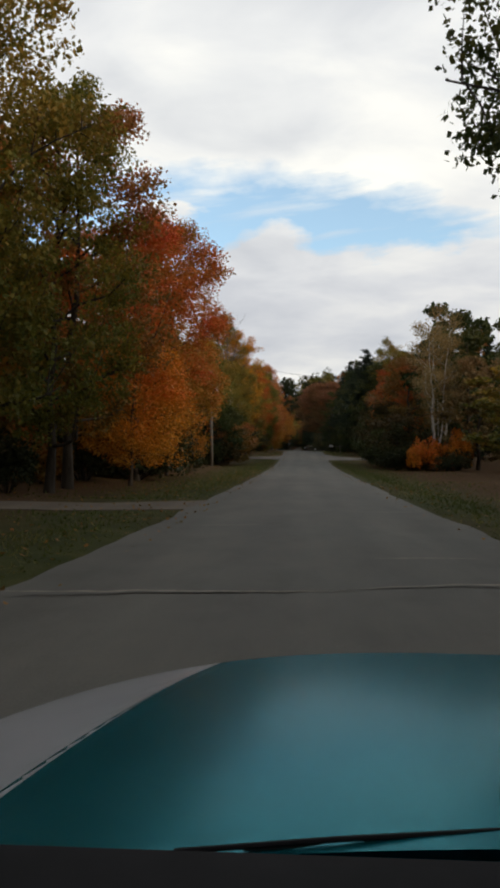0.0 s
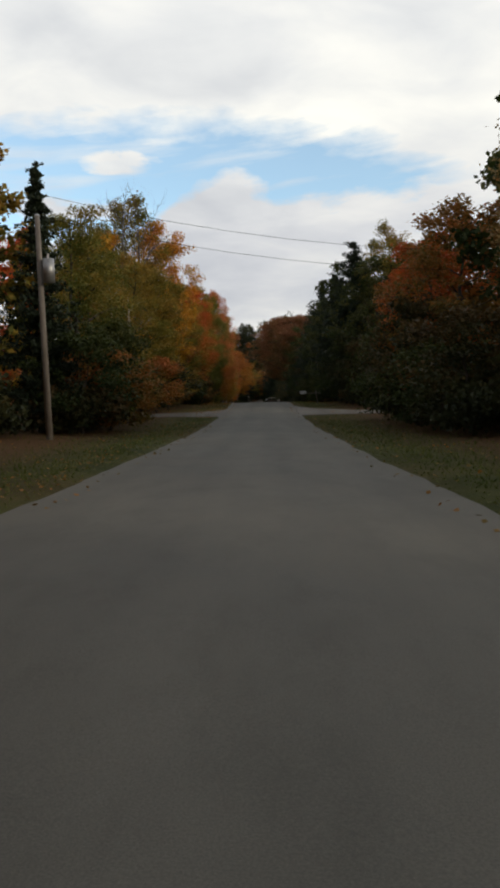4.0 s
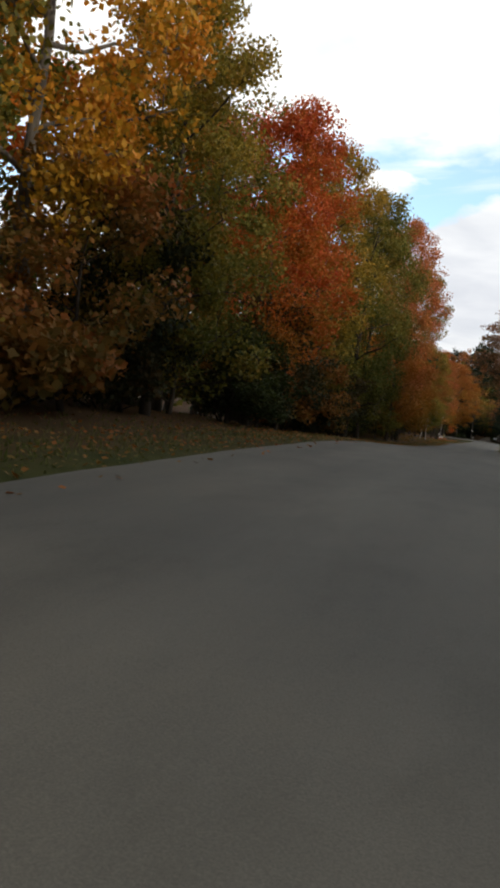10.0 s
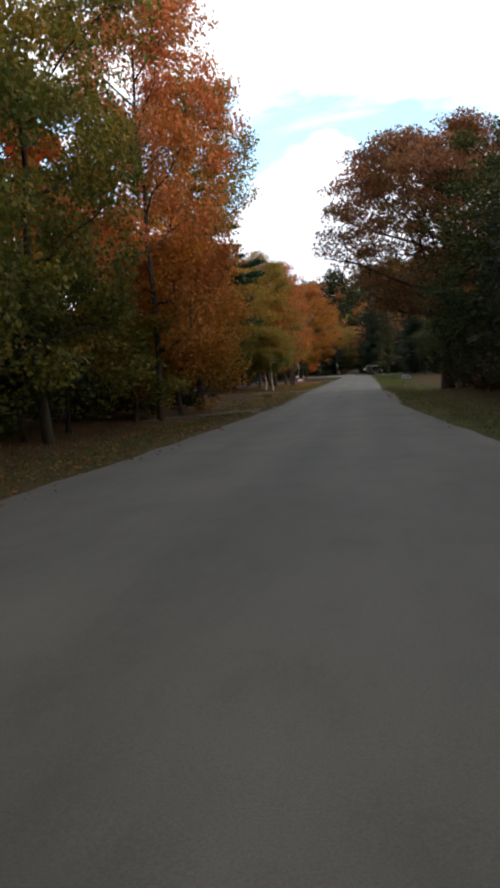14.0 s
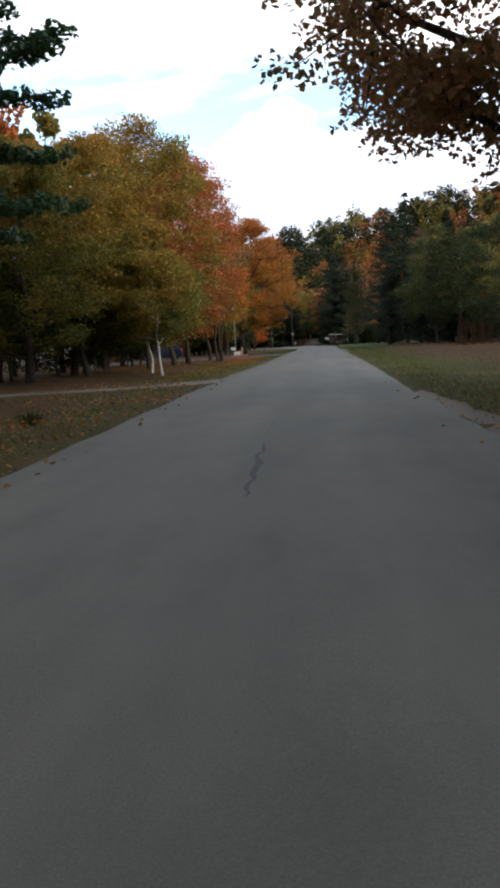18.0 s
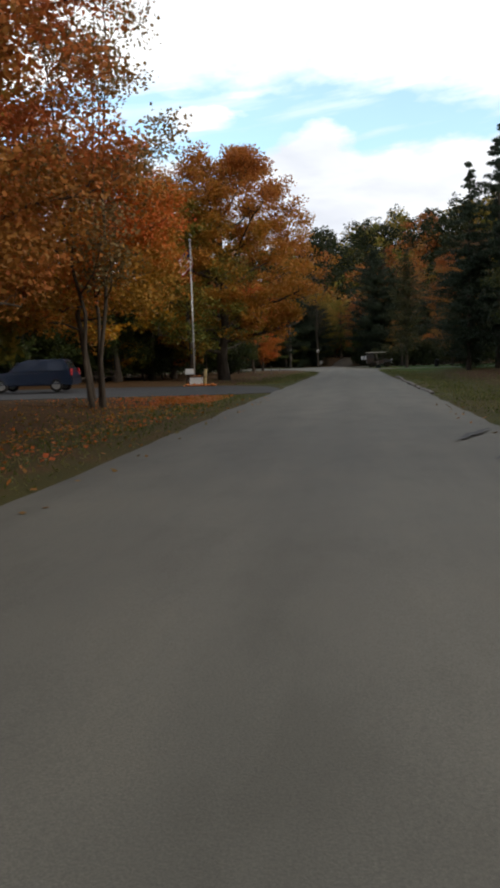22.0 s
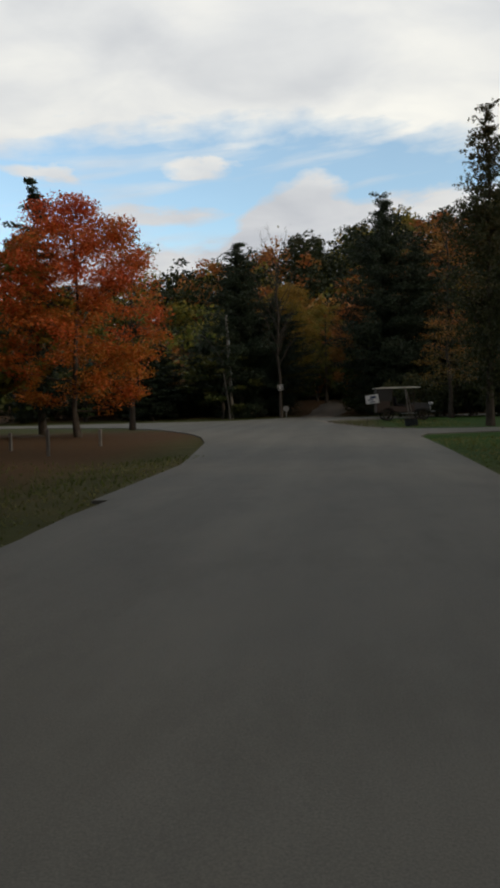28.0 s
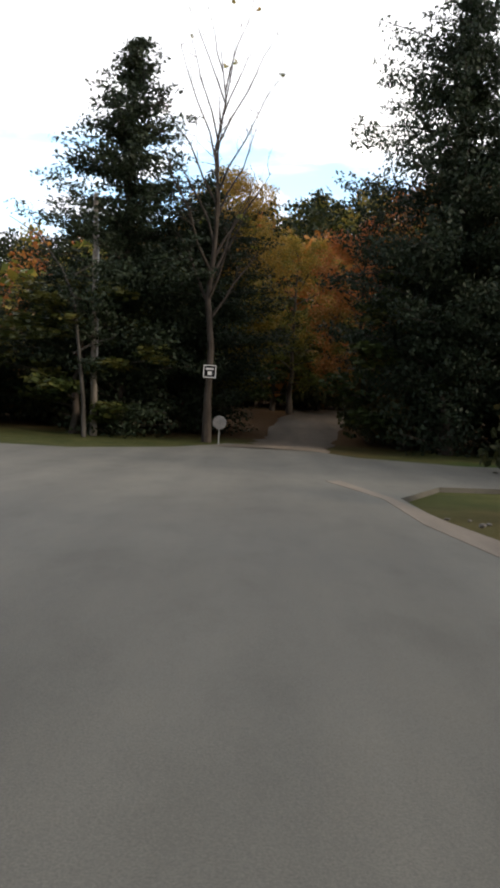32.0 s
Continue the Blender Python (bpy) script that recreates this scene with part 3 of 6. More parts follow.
def deciduous(seed, h=16.0, w=9.0, clear=0.22, limbs=20, subs=6, per=48, size=0.122, spread=0.46, bare=0.0, lean=0.0, stems=1, steep=0.0, twigs=True, fill=0, girth=1.0, flat_=0.6):
    """Trunk mesh and crown mesh of a broad-leaved tree, its foot at the origin."""
    rng = np.random.default_rng(seed)
    verts, faces, tips = [], [], []
    mid = np.array([0.0, 0.0, h * (0.5 + 0.5 * clear) * 0.98])
    rad = np.array([0.52 * w, 0.52 * w, 0.5 * h * (1.02 - clear)])

    def inside(p):
        q = np.linalg.norm((p - mid) / rad)
        return p if q < 1 else mid + (p - mid) / q * rng.uniform(0.86, 1.0)

    for st in range(stems):
        off = np.zeros(3) if stems == 1 else np.array([math.cos(st * 2.4), math.sin(st * 2.4), 0]) * 0.28
        ln = rng.normal(0, 0.02, 2) + (np.array([lean, 0]) if stems == 1 else off[:2] * 0.22)
        hh = h * (1.0 if st == 0 else rng.uniform(0.8, 0.95))
        k = 9
        trunk = []
        for i in range(k):
            f = i / (k - 1)
            trunk.append(off + np.array([ln[0] * f * hh, ln[1] * f * hh, f * hh * 0.94]) + (rng.normal(0, 0.10, 3) * np.array([1, 1, 0]) if 0 < i else 0))
        r0 = h * 0.0135 * girth * (1.0 if stems == 1 else 0.62)
        tube(verts, faces, trunk, [r0 * (1.35 if i == 0 else 1 - 0.9 * (i / (k - 1)) ** 1.1) for i in range(k)], 8)
        nl = max(6, limbs // stems)
        for i in range(nl):
            f = clear + (0.96 - clear) * ((i + rng.uniform(0, 0.8)) / nl)
            g = f * (k - 1)
            p = trunk[int(g)] + (trunk[min(int(g) + 1, k - 1)] - trunk[int(g)]) * (g - int(g))
            q = (f - clear) / (1 - clear)
            reach = 0.5 * w * (0.35 + 0.65 * math.sin(math.pi * min(1, (0.18 + 0.82 * q)) ** 0.85)) * rng.uniform(0.75, 1.12)
            a = i * 2.4 + rng.uniform(-0.4, 0.4)
            rise = 0.15 + 0.75 * q + rng.uniform(-0.1, 0.15) + steep
            d = np.array([math.cos(a), math.sin(a), rise])
            pts = [p]
            for s in range(1, 5):
                pts.append(p + d * reach * s / 4 + np.array([0, 0, -0.05 * reach * (s / 4) ** 2]) + rng.normal(0, 0.05 * reach * 0.5, 3))
            if bare < 0.5:
                pts[3:] = [inside(v) for v in pts[3:]]
            rl = r0 * (0.42 - 0.25 * q)
            tube(verts, faces, pts, [rl * (1 - 0.8 * s / 4) for s in range(5)], 5)
            for j in range(subs):
                t = rng.uniform(0.3, 1.0)
                b0 = pts[min(3, int(t * 4))] + (pts[min(4, int(t * 4) + 1)] - pts[min(3, int(t * 4))]) * (t * 4 - min(3, int(t * 4)))
                dd = d / np.linalg.norm(d) * 0.6 + rng.normal(0, 0.6, 3) + np.array([0, 0, 0.15])
                lb = reach * rng.uniform(0.22, 0.32)
                e = inside(b0 + dd * lb) if bare < 0.5 else b0 + dd * lb
                m = (b0 + e) / 2 + rng.normal(0, 0.05, 3)
                if twigs:
                    tube(verts, faces, [b0, m, e], [rl * 0.35, rl * 0.22, rl * 0.08], 3)
                tips += [e, m + rng.normal(0, 0.25, 3)]
                if bare > 0.5:
                    for _ in range(3):
                        o2 = m + (e - m) * rng.uniform(0, 1)
                        tube(verts, faces, [o2, o2 + dd * lb * 0.4 + rng.normal(0, 0.22, 3)], [rl * 0.12, rl * 0.04], 3)
    for _ in range(fill):
        u = rng.normal(0, 1, 3)
        u /= np.linalg.norm(u)
        lump = 0.86 + 0.3 * noise.noise((u[0] * 1.7 + seed, u[1] * 1.7, u[2] * 1.7))
        if u[2] > -0.8:
            tips.append(mid + u * rad * lump * rng.uniform(0.5, 1.0) ** 0.4)
    tips = np.array(tips)
    if bare > 0:
        tips = tips[rng.uniform(0, 1, len(tips)) > bare].reshape(-1, 3)
    return mesh_of("trunk", verts, faces, smooth=True), leaf_mesh("crown", leaves(rng, tips, spread, per, size, flat_))


def conifer(seed, h=16.0, w=6.0, clear=0.05, whorls=26, arms=8, per=7, size=0.22, droop=0.15, spread=0.28, taper=1.0, gappy=0.0, loose=0.0):
    """Trunk mesh and crown mesh of a conifer with tiered boughs."""
    rng = np.random.default_rng(seed)
    verts, faces, tips, wide = [], [], [], []
    pts = [np.array([rng.normal(0, 0.06), rng.normal(0, 0.06), h * i / 8]) for i in range(9)]
    pts[0][:2] = 0
    tube(verts, faces, pts, [h * 0.013 * (1.3 if i == 0 else 1 - 0.93 * i / 8) for i in range(9)], 8)
    for i in range(whorls):
        f = clear + (1 - clear) * (i + rng.uniform(0, 0.5)) / whorls
        reach0 = 0.5 * w * (1 - ((f - clear) / (1 - clear)) ** taper) * min(1, 0.55 + 2.2 * (f - clear)) + 0.12
        for j in range(arms):
            if rng.uniform() < gappy:
                continue
            a = j * 2 * math.pi / arms + i * 0.7 + rng.uniform(-0.3, 0.3)
            g = f + loose * rng.uniform(-0.5, 0.5) * (1 - clear) / whorls
            if g > 0.99:
                continue
            reach = reach0 * rng.uniform(0.6, 1.2)
            d = np.array([math.cos(a), math.sin(a), 0.0])
            z0 = g * h
            p = np.array([0, 0, z0])
            e = p + d * reach + np.array([0, 0, -droop * reach + 0.12 * reach * rng.normal()])
            m = (p + e) / 2 + np.array([0, 0, 0.05 * reach])
            if j % 3 == 0:
                tube(verts, faces, [p, m, e], [0.05, 0.03, 0.01], 3)
            nt_ = max(2, int(reach / 0.42))
            for s in range(nt_):
                t = (s + 0.6) / nt_
                tips.append(p + (e - p) * t + rng.normal(0, 0.12, 3) * (1.1 - f))
                wide.append(spread * (1.15 - 0.6 * f))
    return mesh_of("trunk", verts, faces, smooth=True), leaf_mesh("crown", leaves(rng, np.array(tips), np.array(wide), per, size, 0.45, 0.38, 0.35))


def bush(seed, w=2.4, h=1.8, n=60, per=52, size=0.07):
    rng = np.random.default_rng(seed)
    verts, faces, tips = [], [], []
    for i in range(n):
        a, r = rng.uniform(0, 6.28), w * 0.5 * math.sqrt(rng.uniform())
        e = np.array([math.cos(a) * r, math.sin(a) * r, h * rng.uniform(0.25, 1.0) * (1 - 0.45 * (2 * r / w) ** 2)])
        if i < 16:
            b0 = np.array([e[0] * 0.15, e[1] * 0.15, -0.05])
            tube(verts, faces, [b0, (b0 + e) / 2 + rng.normal(0, 0.05, 3), e], [0.02, 0.014, 0.005], 3)
        tips.append(e)
    return mesh_of("stem", verts, faces), leaf_mesh("foliage", leaves(rng, np.array(tips), 0.2, per, size, 0.8, 0.6, 0.2))


# shapes shared by the trees: (trunk, crown, height, width)
SHAPES = {
    "broad": [(*deciduous(11, clear=0.12, fill=90, per=78, size=0.082), 16, 9), (*deciduous(12, limbs=22, clear=0.1, fill=80, per=78, size=0.082), 16, 9), (*deciduous(13, clear=0.1, fill=90, per=78, size=0.082), 16, 9), (*deciduous(14, clear=0.2, limbs=20, fill=80, per=78, size=0.082), 16, 9)],
    "fine": [(*deciduous(21, per=96, size=0.073, subs=7, clear=0.10, limbs=24, fill=150, girth=0.75), 16, 9), (*deciduous(22, per=96, size=0.073, subs=7, clear=0.16, limbs=24, fill=150, girth=0.8), 16, 9)],
    "back": [(*deciduous(31, per=34, size=0.20, subs=5, limbs=15, clear=0.06, twigs=False), 16, 9), (*deciduous(32, per=34, size=0.20, subs=5, limbs=15, clear=0.1, twigs=False), 16, 9)],
    "thin": [(*deciduous(41, w=5.5, per=18, size=0.085, limbs=20, clear=0.3, bare=0.25), 16, 5.5), (*deciduous(42, w=5.5, per=22, size=0.085, limbs=20, clear=0.35, bare=0.2, stems=3), 16, 5.5)],
    "birch": [(*deciduous(43, w=5.5, per=30, size=0.07, limbs=24, clear=0.26, stems=3, steep=0.4, fill=30, girth=0.6), 16, 5.5)],
    "mid": [(*deciduous(15, clear=0.1, per=52, size=0.10, fill=50, subs=5), 16, 9), (*deciduous(16, clear=0.14, per=52, size=0.10, fill=50, subs=5), 16, 9)],
    "bare": [(*deciduous(51, w=7, per=4, size=0.09, limbs=20, subs=8, clear=0.25, bare=0.9, steep=0.5), 16, 7), (*deciduous(52, w=5.5, per=4, size=0.09, limbs=20, subs=8, clear=0.3, bare=0.96, steep=1.4, girth=0.75, spread=0.08), 16, 6)],
    "under": [(*deciduous(55, h=6, w=5.5, clear=0.04, limbs=13, subs=5, per=52, size=0.085, spread=0.42, twigs=False), 6, 5.5), (*deciduous(56, h=6, w=5.5, clear=0.05, limbs=13, subs=5, per=52, size=0.085, spread=0.42, twigs=False), 6, 5.5)],
    "low": [(*deciduous(61, h=9, w=7.5, clear=0.06, limbs=20, per=84, size=0.068, fill=220), 9, 7.5), (*deciduous(62, h=9, w=7.5, clear=0.1, limbs=20, per=84, size=0.068, fill=220), 9, 7.5), (*deciduous(63, h=9, w=7.5, clear=0.27, limbs=20, per=92, size=0.064, fill=240), 9, 7.5)],
    "oak": [(*deciduous(71, h=16, w=15, clear=0.26, limbs=30, subs=9, per=84, size=0.086, spread=0.5, fill=420, girth=1.6, flat_=0.4), 16, 15), (*deciduous(72, h=16, w=15, clear=0.12, limbs=26, subs=9, per=95, size=0.085, spread=0.46, fill=380, girth=1.7, flat_=0.5), 16, 15)],
    "overhang": [(*deciduous(73, h=16, w=15, clear=0.25, limbs=24, subs=8, per=70, size=0.09, spread=0.5, fill=160, girth=1.4, flat_=0.45), 16, 15)],
    "tall": [(*deciduous(74, clear=0.52, limbs=20, subs=7, per=84, size=0.075, fill=110, girth=0.9), 16, 9)],
    "fir": [(*conifer(83, w=8, whorls=34, arms=10, per=40, size=0.085, taper=1.9, loose=6, droop=-0.22, spread=0.36, gappy=0.06), 16, 8), (*conifer(84, w=8, whorls=32, arms=10, per=40, size=0.085, taper=2.7, loose=6, droop=-0.2, spread=0.38, gappy=0.05), 16, 8)],
    "half": [(*conifer(85, h=18, w=5.5, clear=0.12, whorls=30, arms=8, per=24, size=0.1, taper=2.6, loose=5, droop=-0.45, spread=0.36, gappy=0.15), 18, 5.5)],
    "cedar": [(*conifer(81, w=7, whorls=27, arms=9, per=18, size=0.15, taper=1.05, loose=2.2, droop=-0.12, spread=0.34), 16, 7), (*conifer(82, w=7, whorls=25, arms=9, per=18, size=0.15, taper=0.95, loose=2.2, droop=-0.1, spread=0.34), 16, 7)],
    "pine": [(*conifer(91, h=18, w=8, clear=0.24, whorls=13, arms=6, per=100, size=0.115, droop=-0.04, spread=0.34, taper=1.8, gappy=0.25), 18, 8),
             (*conifer(92, h=18, w=8, clear=0.10, whorls=19, arms=7, per=60, size=0.11, droop=-0.06, spread=0.36, taper=1.6, gappy=0.32, loose=1.6), 18, 8)],
}
BUSHES = [bush(1), bush(2, 3.0, 1.5), bush(3, 2.0, 2.4)]
KIND = {"cedar": ("cedar_tree", "cedar"), "fir": ("cedar_tree", "cedar"), "half": ("cedar_tree", "cedar"), "pine": ("pine_tree", "pine tree"), "oak": ("oak_tree", "oak tree"), "overhang": ("oak_tree", "oak tree"), "bare": ("bare_tree", "bare tree")}


def tree(shape, x, y, h, w, leaf, label, bark=None, name=None, turn=None, variant=None, group="", tilt=0.0, z=None):
    lib = SHAPES[shape]
    t, c, h0, w0 = lib[int(R.integers(len(lib))) if variant is None else variant]
    nm, cat = KIND.get(shape, ("maple_tree", "tree"))
    root = tagged(new(name or nm), label, cat if name is None else name.replace("_", " "), group)
    rz = R.uniform(0, 360) if turn is None else turn
    root.matrix_world = pose(x, y, (gz(x, y) if z is None else z) - 0.05, tilt, 0, rz)
    root.scale = (w / w0, w / w0, h / h0)
    for nm2, me, m in (("trunk", t, bark or BARK), ("crown", c, LEAF[leaf])):
        if not me.polygons:
            continue
        if not me.materials:
            me.materials.append(m)
        ob = new(nm2, me)
        ob.parent = root
        ob.material_slots[0].link = "OBJECT"
        ob.material_slots[0].material = m
    return root


def shrub(x, y, s, leaf="shrub", label="dense dark shrub at the edge of the woods", hs=1.0):
    st, fo = BUSHES[int(R.integers(3))]
    root = tagged(new("shrub"), label, "shrub", "undergrowth")
    root.matrix_world = pose(x, y, gz(x, y) - 0.03, 0, 0, R.uniform(0, 360))
    root.scale = (s, s, s * hs)
    for nm, me, m in (("stem", st, BARK), ("foliage", fo, LEAF[leaf])):
        if not me.materials:
            me.materials.append(m)
        ob = new(nm, me)
        ob.parent = root
        ob.material_slots[0].link = "OBJECT"
        ob.material_slots[0].material = m


LABEL = {"red": "red-leaved autumn maple at the woods edge", "orange": "orange-leaved autumn maple beside the road", "yellow": "golden yellow autumn maple beside the road",
         "amber": "broad amber-leaved maple with a dark trunk", "rust": "rusty brown autumn tree at the woods edge", "olive": "olive green tree turning in autumn", "green": "dark green leafy tree at the woods edge",
         "sunlit": "orange-yellow autumn maple beside a pine, sunlight put into its leaf colour", "pale": "pale autumn birch", "moss": "yellow-green autumn tree at the woods edge", "wine": "wine-red autumn oak beside the road", "flame": "orange and red autumn maple at the roadside", "salmon": "salmon-red autumn maple beside the campground", "gold": "golden orange autumn maple beside the lot", "pink": "pinkish red autumn maple at the roadside", "brown": "brownish half-bare autumn tree in the woods", "needle": "dark green conifer at the woods edge"}


def T(shape, x, y, h, w, leaf, **k):
    return tree(shape, x, y, h, w, leaf, LABEL.get(leaf, "autumn tree at the woods edge"), **k)


# trees that stand out, left of the road
T("broad", -9.6, 21.0, 17.0, 7.8, "olive", variant=2)
T("broad", -8.7, 25.5, 14.6, 6.3, "moss", variant=1)
T("broad", -9.0, 28.5, 15.5, 8.0, "rust", variant=0)
T("fine", -8.4, 38.0, 13.2, 8.6, "flame", variant=0)
T("low", -7.6, 33.0, 6.5, 5.5, "orange", variant=1)
T("fine", -8.9, 46.0, 16.2, 9.0, "flame", variant=0)
T("low", -9.9, 54.0, 9.8, 7.4, "amber", variant=0)
T("broad", -12.0, 60.0, 12.5, 7.0, "green")

T("cedar", -10.6, 77.0, 13.5, 5.5, "needle")
T("broad", -11.0, 86.0, 13.5, 8.0, "olive", variant=1)
T("broad", -12.2, 95.5, 14.0, 7.5, "olive", variant=0)
T("broad", -11.0, 103.5, 13.6, 8.0, "olive", variant=2)
tree("birch", -9.3, 92.6, 10.0, 4.2, "olive", "pale birch clump with thinning olive leaves", bark=BARK_BIRCH, name="birch_tree", variant=0)
tree("bare", -11.8, 114.5, 21.0, 7.0, "brown", "leafless grey tree above the woods edge", bark=BARK_GREY, variant=0, turn=130)
tree("bare", -12.6, 110.0, 19.5, 7.0, "brown", "leafless grey tree above the woods edge", bark=BARK_GREY, variant=0)
T("broad", -10.2, 118.5, 19.0, 9.0, "yellow", variant=3, bark=BARK_GREY)
T("broad", -10.4, 110.5, 13.5, 8.0, "olive", variant=0)
T("broad", -12.6, 116.0, 21.0, 9.0, "olive", variant=2)
T("broad", -9.3, 124.5, 14.0, 6.5, "moss", variant=1)
T("broad", -10.6, 128.0, 15.0, 8.0, "olive")
T("fine", -9.6, 135.5, 14.8, 8.4, "red", variant=1)
T("broad", -10.6, 149.0, 18.2, 8.5, "moss", variant=0)
T("broad", -8.8, 155.0, 17.6, 7.6, "olive", variant=2)
T("fine", -9.2, 163.0, 17.6, 7.8, "olive", variant=1)
T("broad", -12.6, 160.5, 20.0, 8.6, "moss", variant=3)
T("fine", -8.2, 172.5, 20.5, 8.0, "pink", variant=0)
T("tall", -8.4, 181.5, 17.6, 7.4, "olive")
T("low", -8.0, 175.5, 8.5, 7.0, "amber", variant=0)
T("fine", -13.6, 196.5, 15.0, 8.8, "sunlit", variant=0)
tree("pine", -11.5, 200.2, 18.0, 10.0, "pine", "tall white pine with open tiers of boughs", variant=0)
T("fine", -12.4, 217.0, 12.2, 9.0, "olive", variant=0)
T("fine", -10.8, 224.5, 14.8, 9.2, "olive", variant=0)
T("fine", -10.4, 230.5, 14.5, 9.0, "salmon", variant=0)
T("broad", -12.6, 209.5, 10.0, 7.5, "olive", variant=1)
T("broad", -14.0, 213.0, 11.0, 8.0, "olive")
T("broad", -13.8, 219.0, 12.5, 8.0, "olive")
T("mid", -14.0, 226.0, 13.0, 8.0, "olive")
for x_, y_, a_ in ((-8.6, 217.4, 70), (-9.6, 219.4, 200)):
    tree("low", x_, y_, 6.4, 5.0, "olive", "white-stemmed birch at the campground edge", bark=BARK_BIRCH, name="birch_tree", variant=2, turn=a_)
T("fine", -10.6, 237.0, 15.5, 9.5, "salmon", variant=1)
T("low", -10.2, 246.3, 9.2, 8.2, "flame", variant=2)
tree("birch", -9.0, 243.6, 14.2, 5.4, "brown", "tall thin half-bare tree beside the lot", name="ash_tree", variant=0)
T("oak", -10.2, 276.0, 17.0, 15.8, "amber", variant=1, name="maple_tree", turn=240)
T("fine", -13.0, 315.5, 11.2, 8.4, "red", variant=0, turn=15)
T("low", -15.0, 304.5, 8.0, 5.6, "green", variant=1)
T("cedar", -13.6, 300.5, 9.5, 5.5, "needle")
T("cedar", -17.6, 307.0, 9.5, 5.5, "needle")
tree("pine", -17.0, 321.0, 14.0, 7.0, "spruce", "dark bushy pine behind the red maple", variant=1)
tree("pine", -18.5, 314.0, 12.5, 7.0, "spruce", "dark bushy pine behind the red maple", variant=1)
tree("thin", -12.9, 324.4, 12.0, 4.2, "olive", "slender pale-leaved tree behind the red maple", variant=0)
# right of the road
T("overhang", 10.0, 18.0, 18.0, 13.6, "green", turn=200)
tree("birch", 11.4, 66.0, 14.6, 5.2, "pale", "pale birch clump with thin golden brown leaves", bark=BARK_BIRCH, name="birch_tree", variant=0)
tree("birch", 13.0, 71.0, 12.4, 5.0, "pale", "pale birch with thin brown leaves", bark=BARK_BIRCH, name="birch_tree", variant=0)
T("broad", 11.0, 84.5, 11.0, 8.0, "red", variant=2)
T("fir", 9.4, 114.0, 15.6, 8.6, "needle", variant=0)
T("broad", 12.6, 112.5, 17.0, 7.0, "olive")
T("cedar", 8.6, 125.5, 14.5, 6.0, "needle")
T("fir", 9.2, 149.0, 15.5, 7.6, "needle", variant=0)
T("fir", 9.8, 160.0, 19.5, 8.2, "needle", variant=0)
T("fir", 8.9, 172.0, 13.5, 7.4, "needle", variant=1)
T("oak", 6.5, 197.5, 18.6, 17.6, "wine", variant=0, turn=75)
tree("pine", 9.4, 286.5, 17.4, 6.4, "spruce", "dark pine with ragged tiers beside the lawn", variant=1, turn=30)
tree("pine", 12.0, 287.5, 20.5, 8.0, "spruce", "tall dark pine with ragged tiers beside the lawn", variant=1, turn=150)
T("fir", 10.6, 295.0, 11.5, 8.0, "needle", variant=1)
tree("thin", 6.9, 335.0, 7.4, 4.2, "rust", "young rusty tree behind the lawn", variant=0, turn=40)
for x_, y_ in ((4.6, 341.5), (6.8, 339.5), (8.8, 338.0), (10.8, 337.0), (12.5, 334.0)):
    shrub(x_, y_, 1.7, "shrub", "dense dark shrub behind the lawn", 1.3)
T("broad", 13.0, 274.0, 11.0, 8.0, "green")
T("broad", 15.0, 263.0, 12.0, 9.0, "green")
T("low", 16.5, 268.0, 8.0, 7.0, "olive")
T("fine", 12.2, 319.5, 14.5, 6.5, "rust", variant=0)
tree("half", 6.3, 317.4, 14.8, 4.4, "shrub", "tall half-bare dark cedar behind the lawn", variant=0)
T("broad", 16.5, 251.0, 12.0, 9.0, "green")
T("broad", 17.5, 241.0, 12.0, 9.0, "olive")
T("broad", 15.5, 228.0, 12.0, 8.0, "green")
T("broad", 6.0, 364.0, 15.0, 10.0, "rust")
# the end of the road
T("fir", 3.3, 352.0, 20.2, 9.6, "needle", variant=1)
T("fir", 6.4, 353.5, 16.5, 9.5, "needle", variant=1)
T("fir", 13.5, 352.0, 14.0, 10.0, "needle", variant=1)
tree("thin", 9.9, 356.0, 19.0, 8.0, "rust", "tall half-bare rusty tree behind the lawn", variant=0)
T("low", 11.6, 346.5, 5.0, 4.0, "rust", variant=1)
T("fir", -10.4, 353.5, 16.8, 9.5, "needle", variant=0)
T("fir", -7.4, 357.0, 12.0, 8.5, "needle", variant=1)
tree("bare", -6.4, 351.5, 16.5, 6.2, "olive", "leafless grey tree at the junction", bark=BARK, variant=1, turn=20)
T("fine", -6.3, 361.0, 13.6, 6.5, "olive", variant=0)
T("fir", -14.5, 357.0, 7.5, 7.5, "needle", variant=1)
T("fir", -19.0, 356.0, 7.5, 8.0, "needle", variant=0)
T("broad", 1.0, 364.0, 12.0, 6.5, "rust")
T("broad", -2.6, 372.0, 12.0, 8.0, "olive")
T("fir", 3.8, 360.0, 11.0, 8.0, "needle", variant=1)
for x_, y_ in ((-6.5, 369), (-3.8, 374), (-0.5, 376), (2.8, 373), (5.5, 370), (-9.5, 371)):
    T("back", x_, y_, 7.5 + 0.6 * (y_ % 4), 6.5, "green")


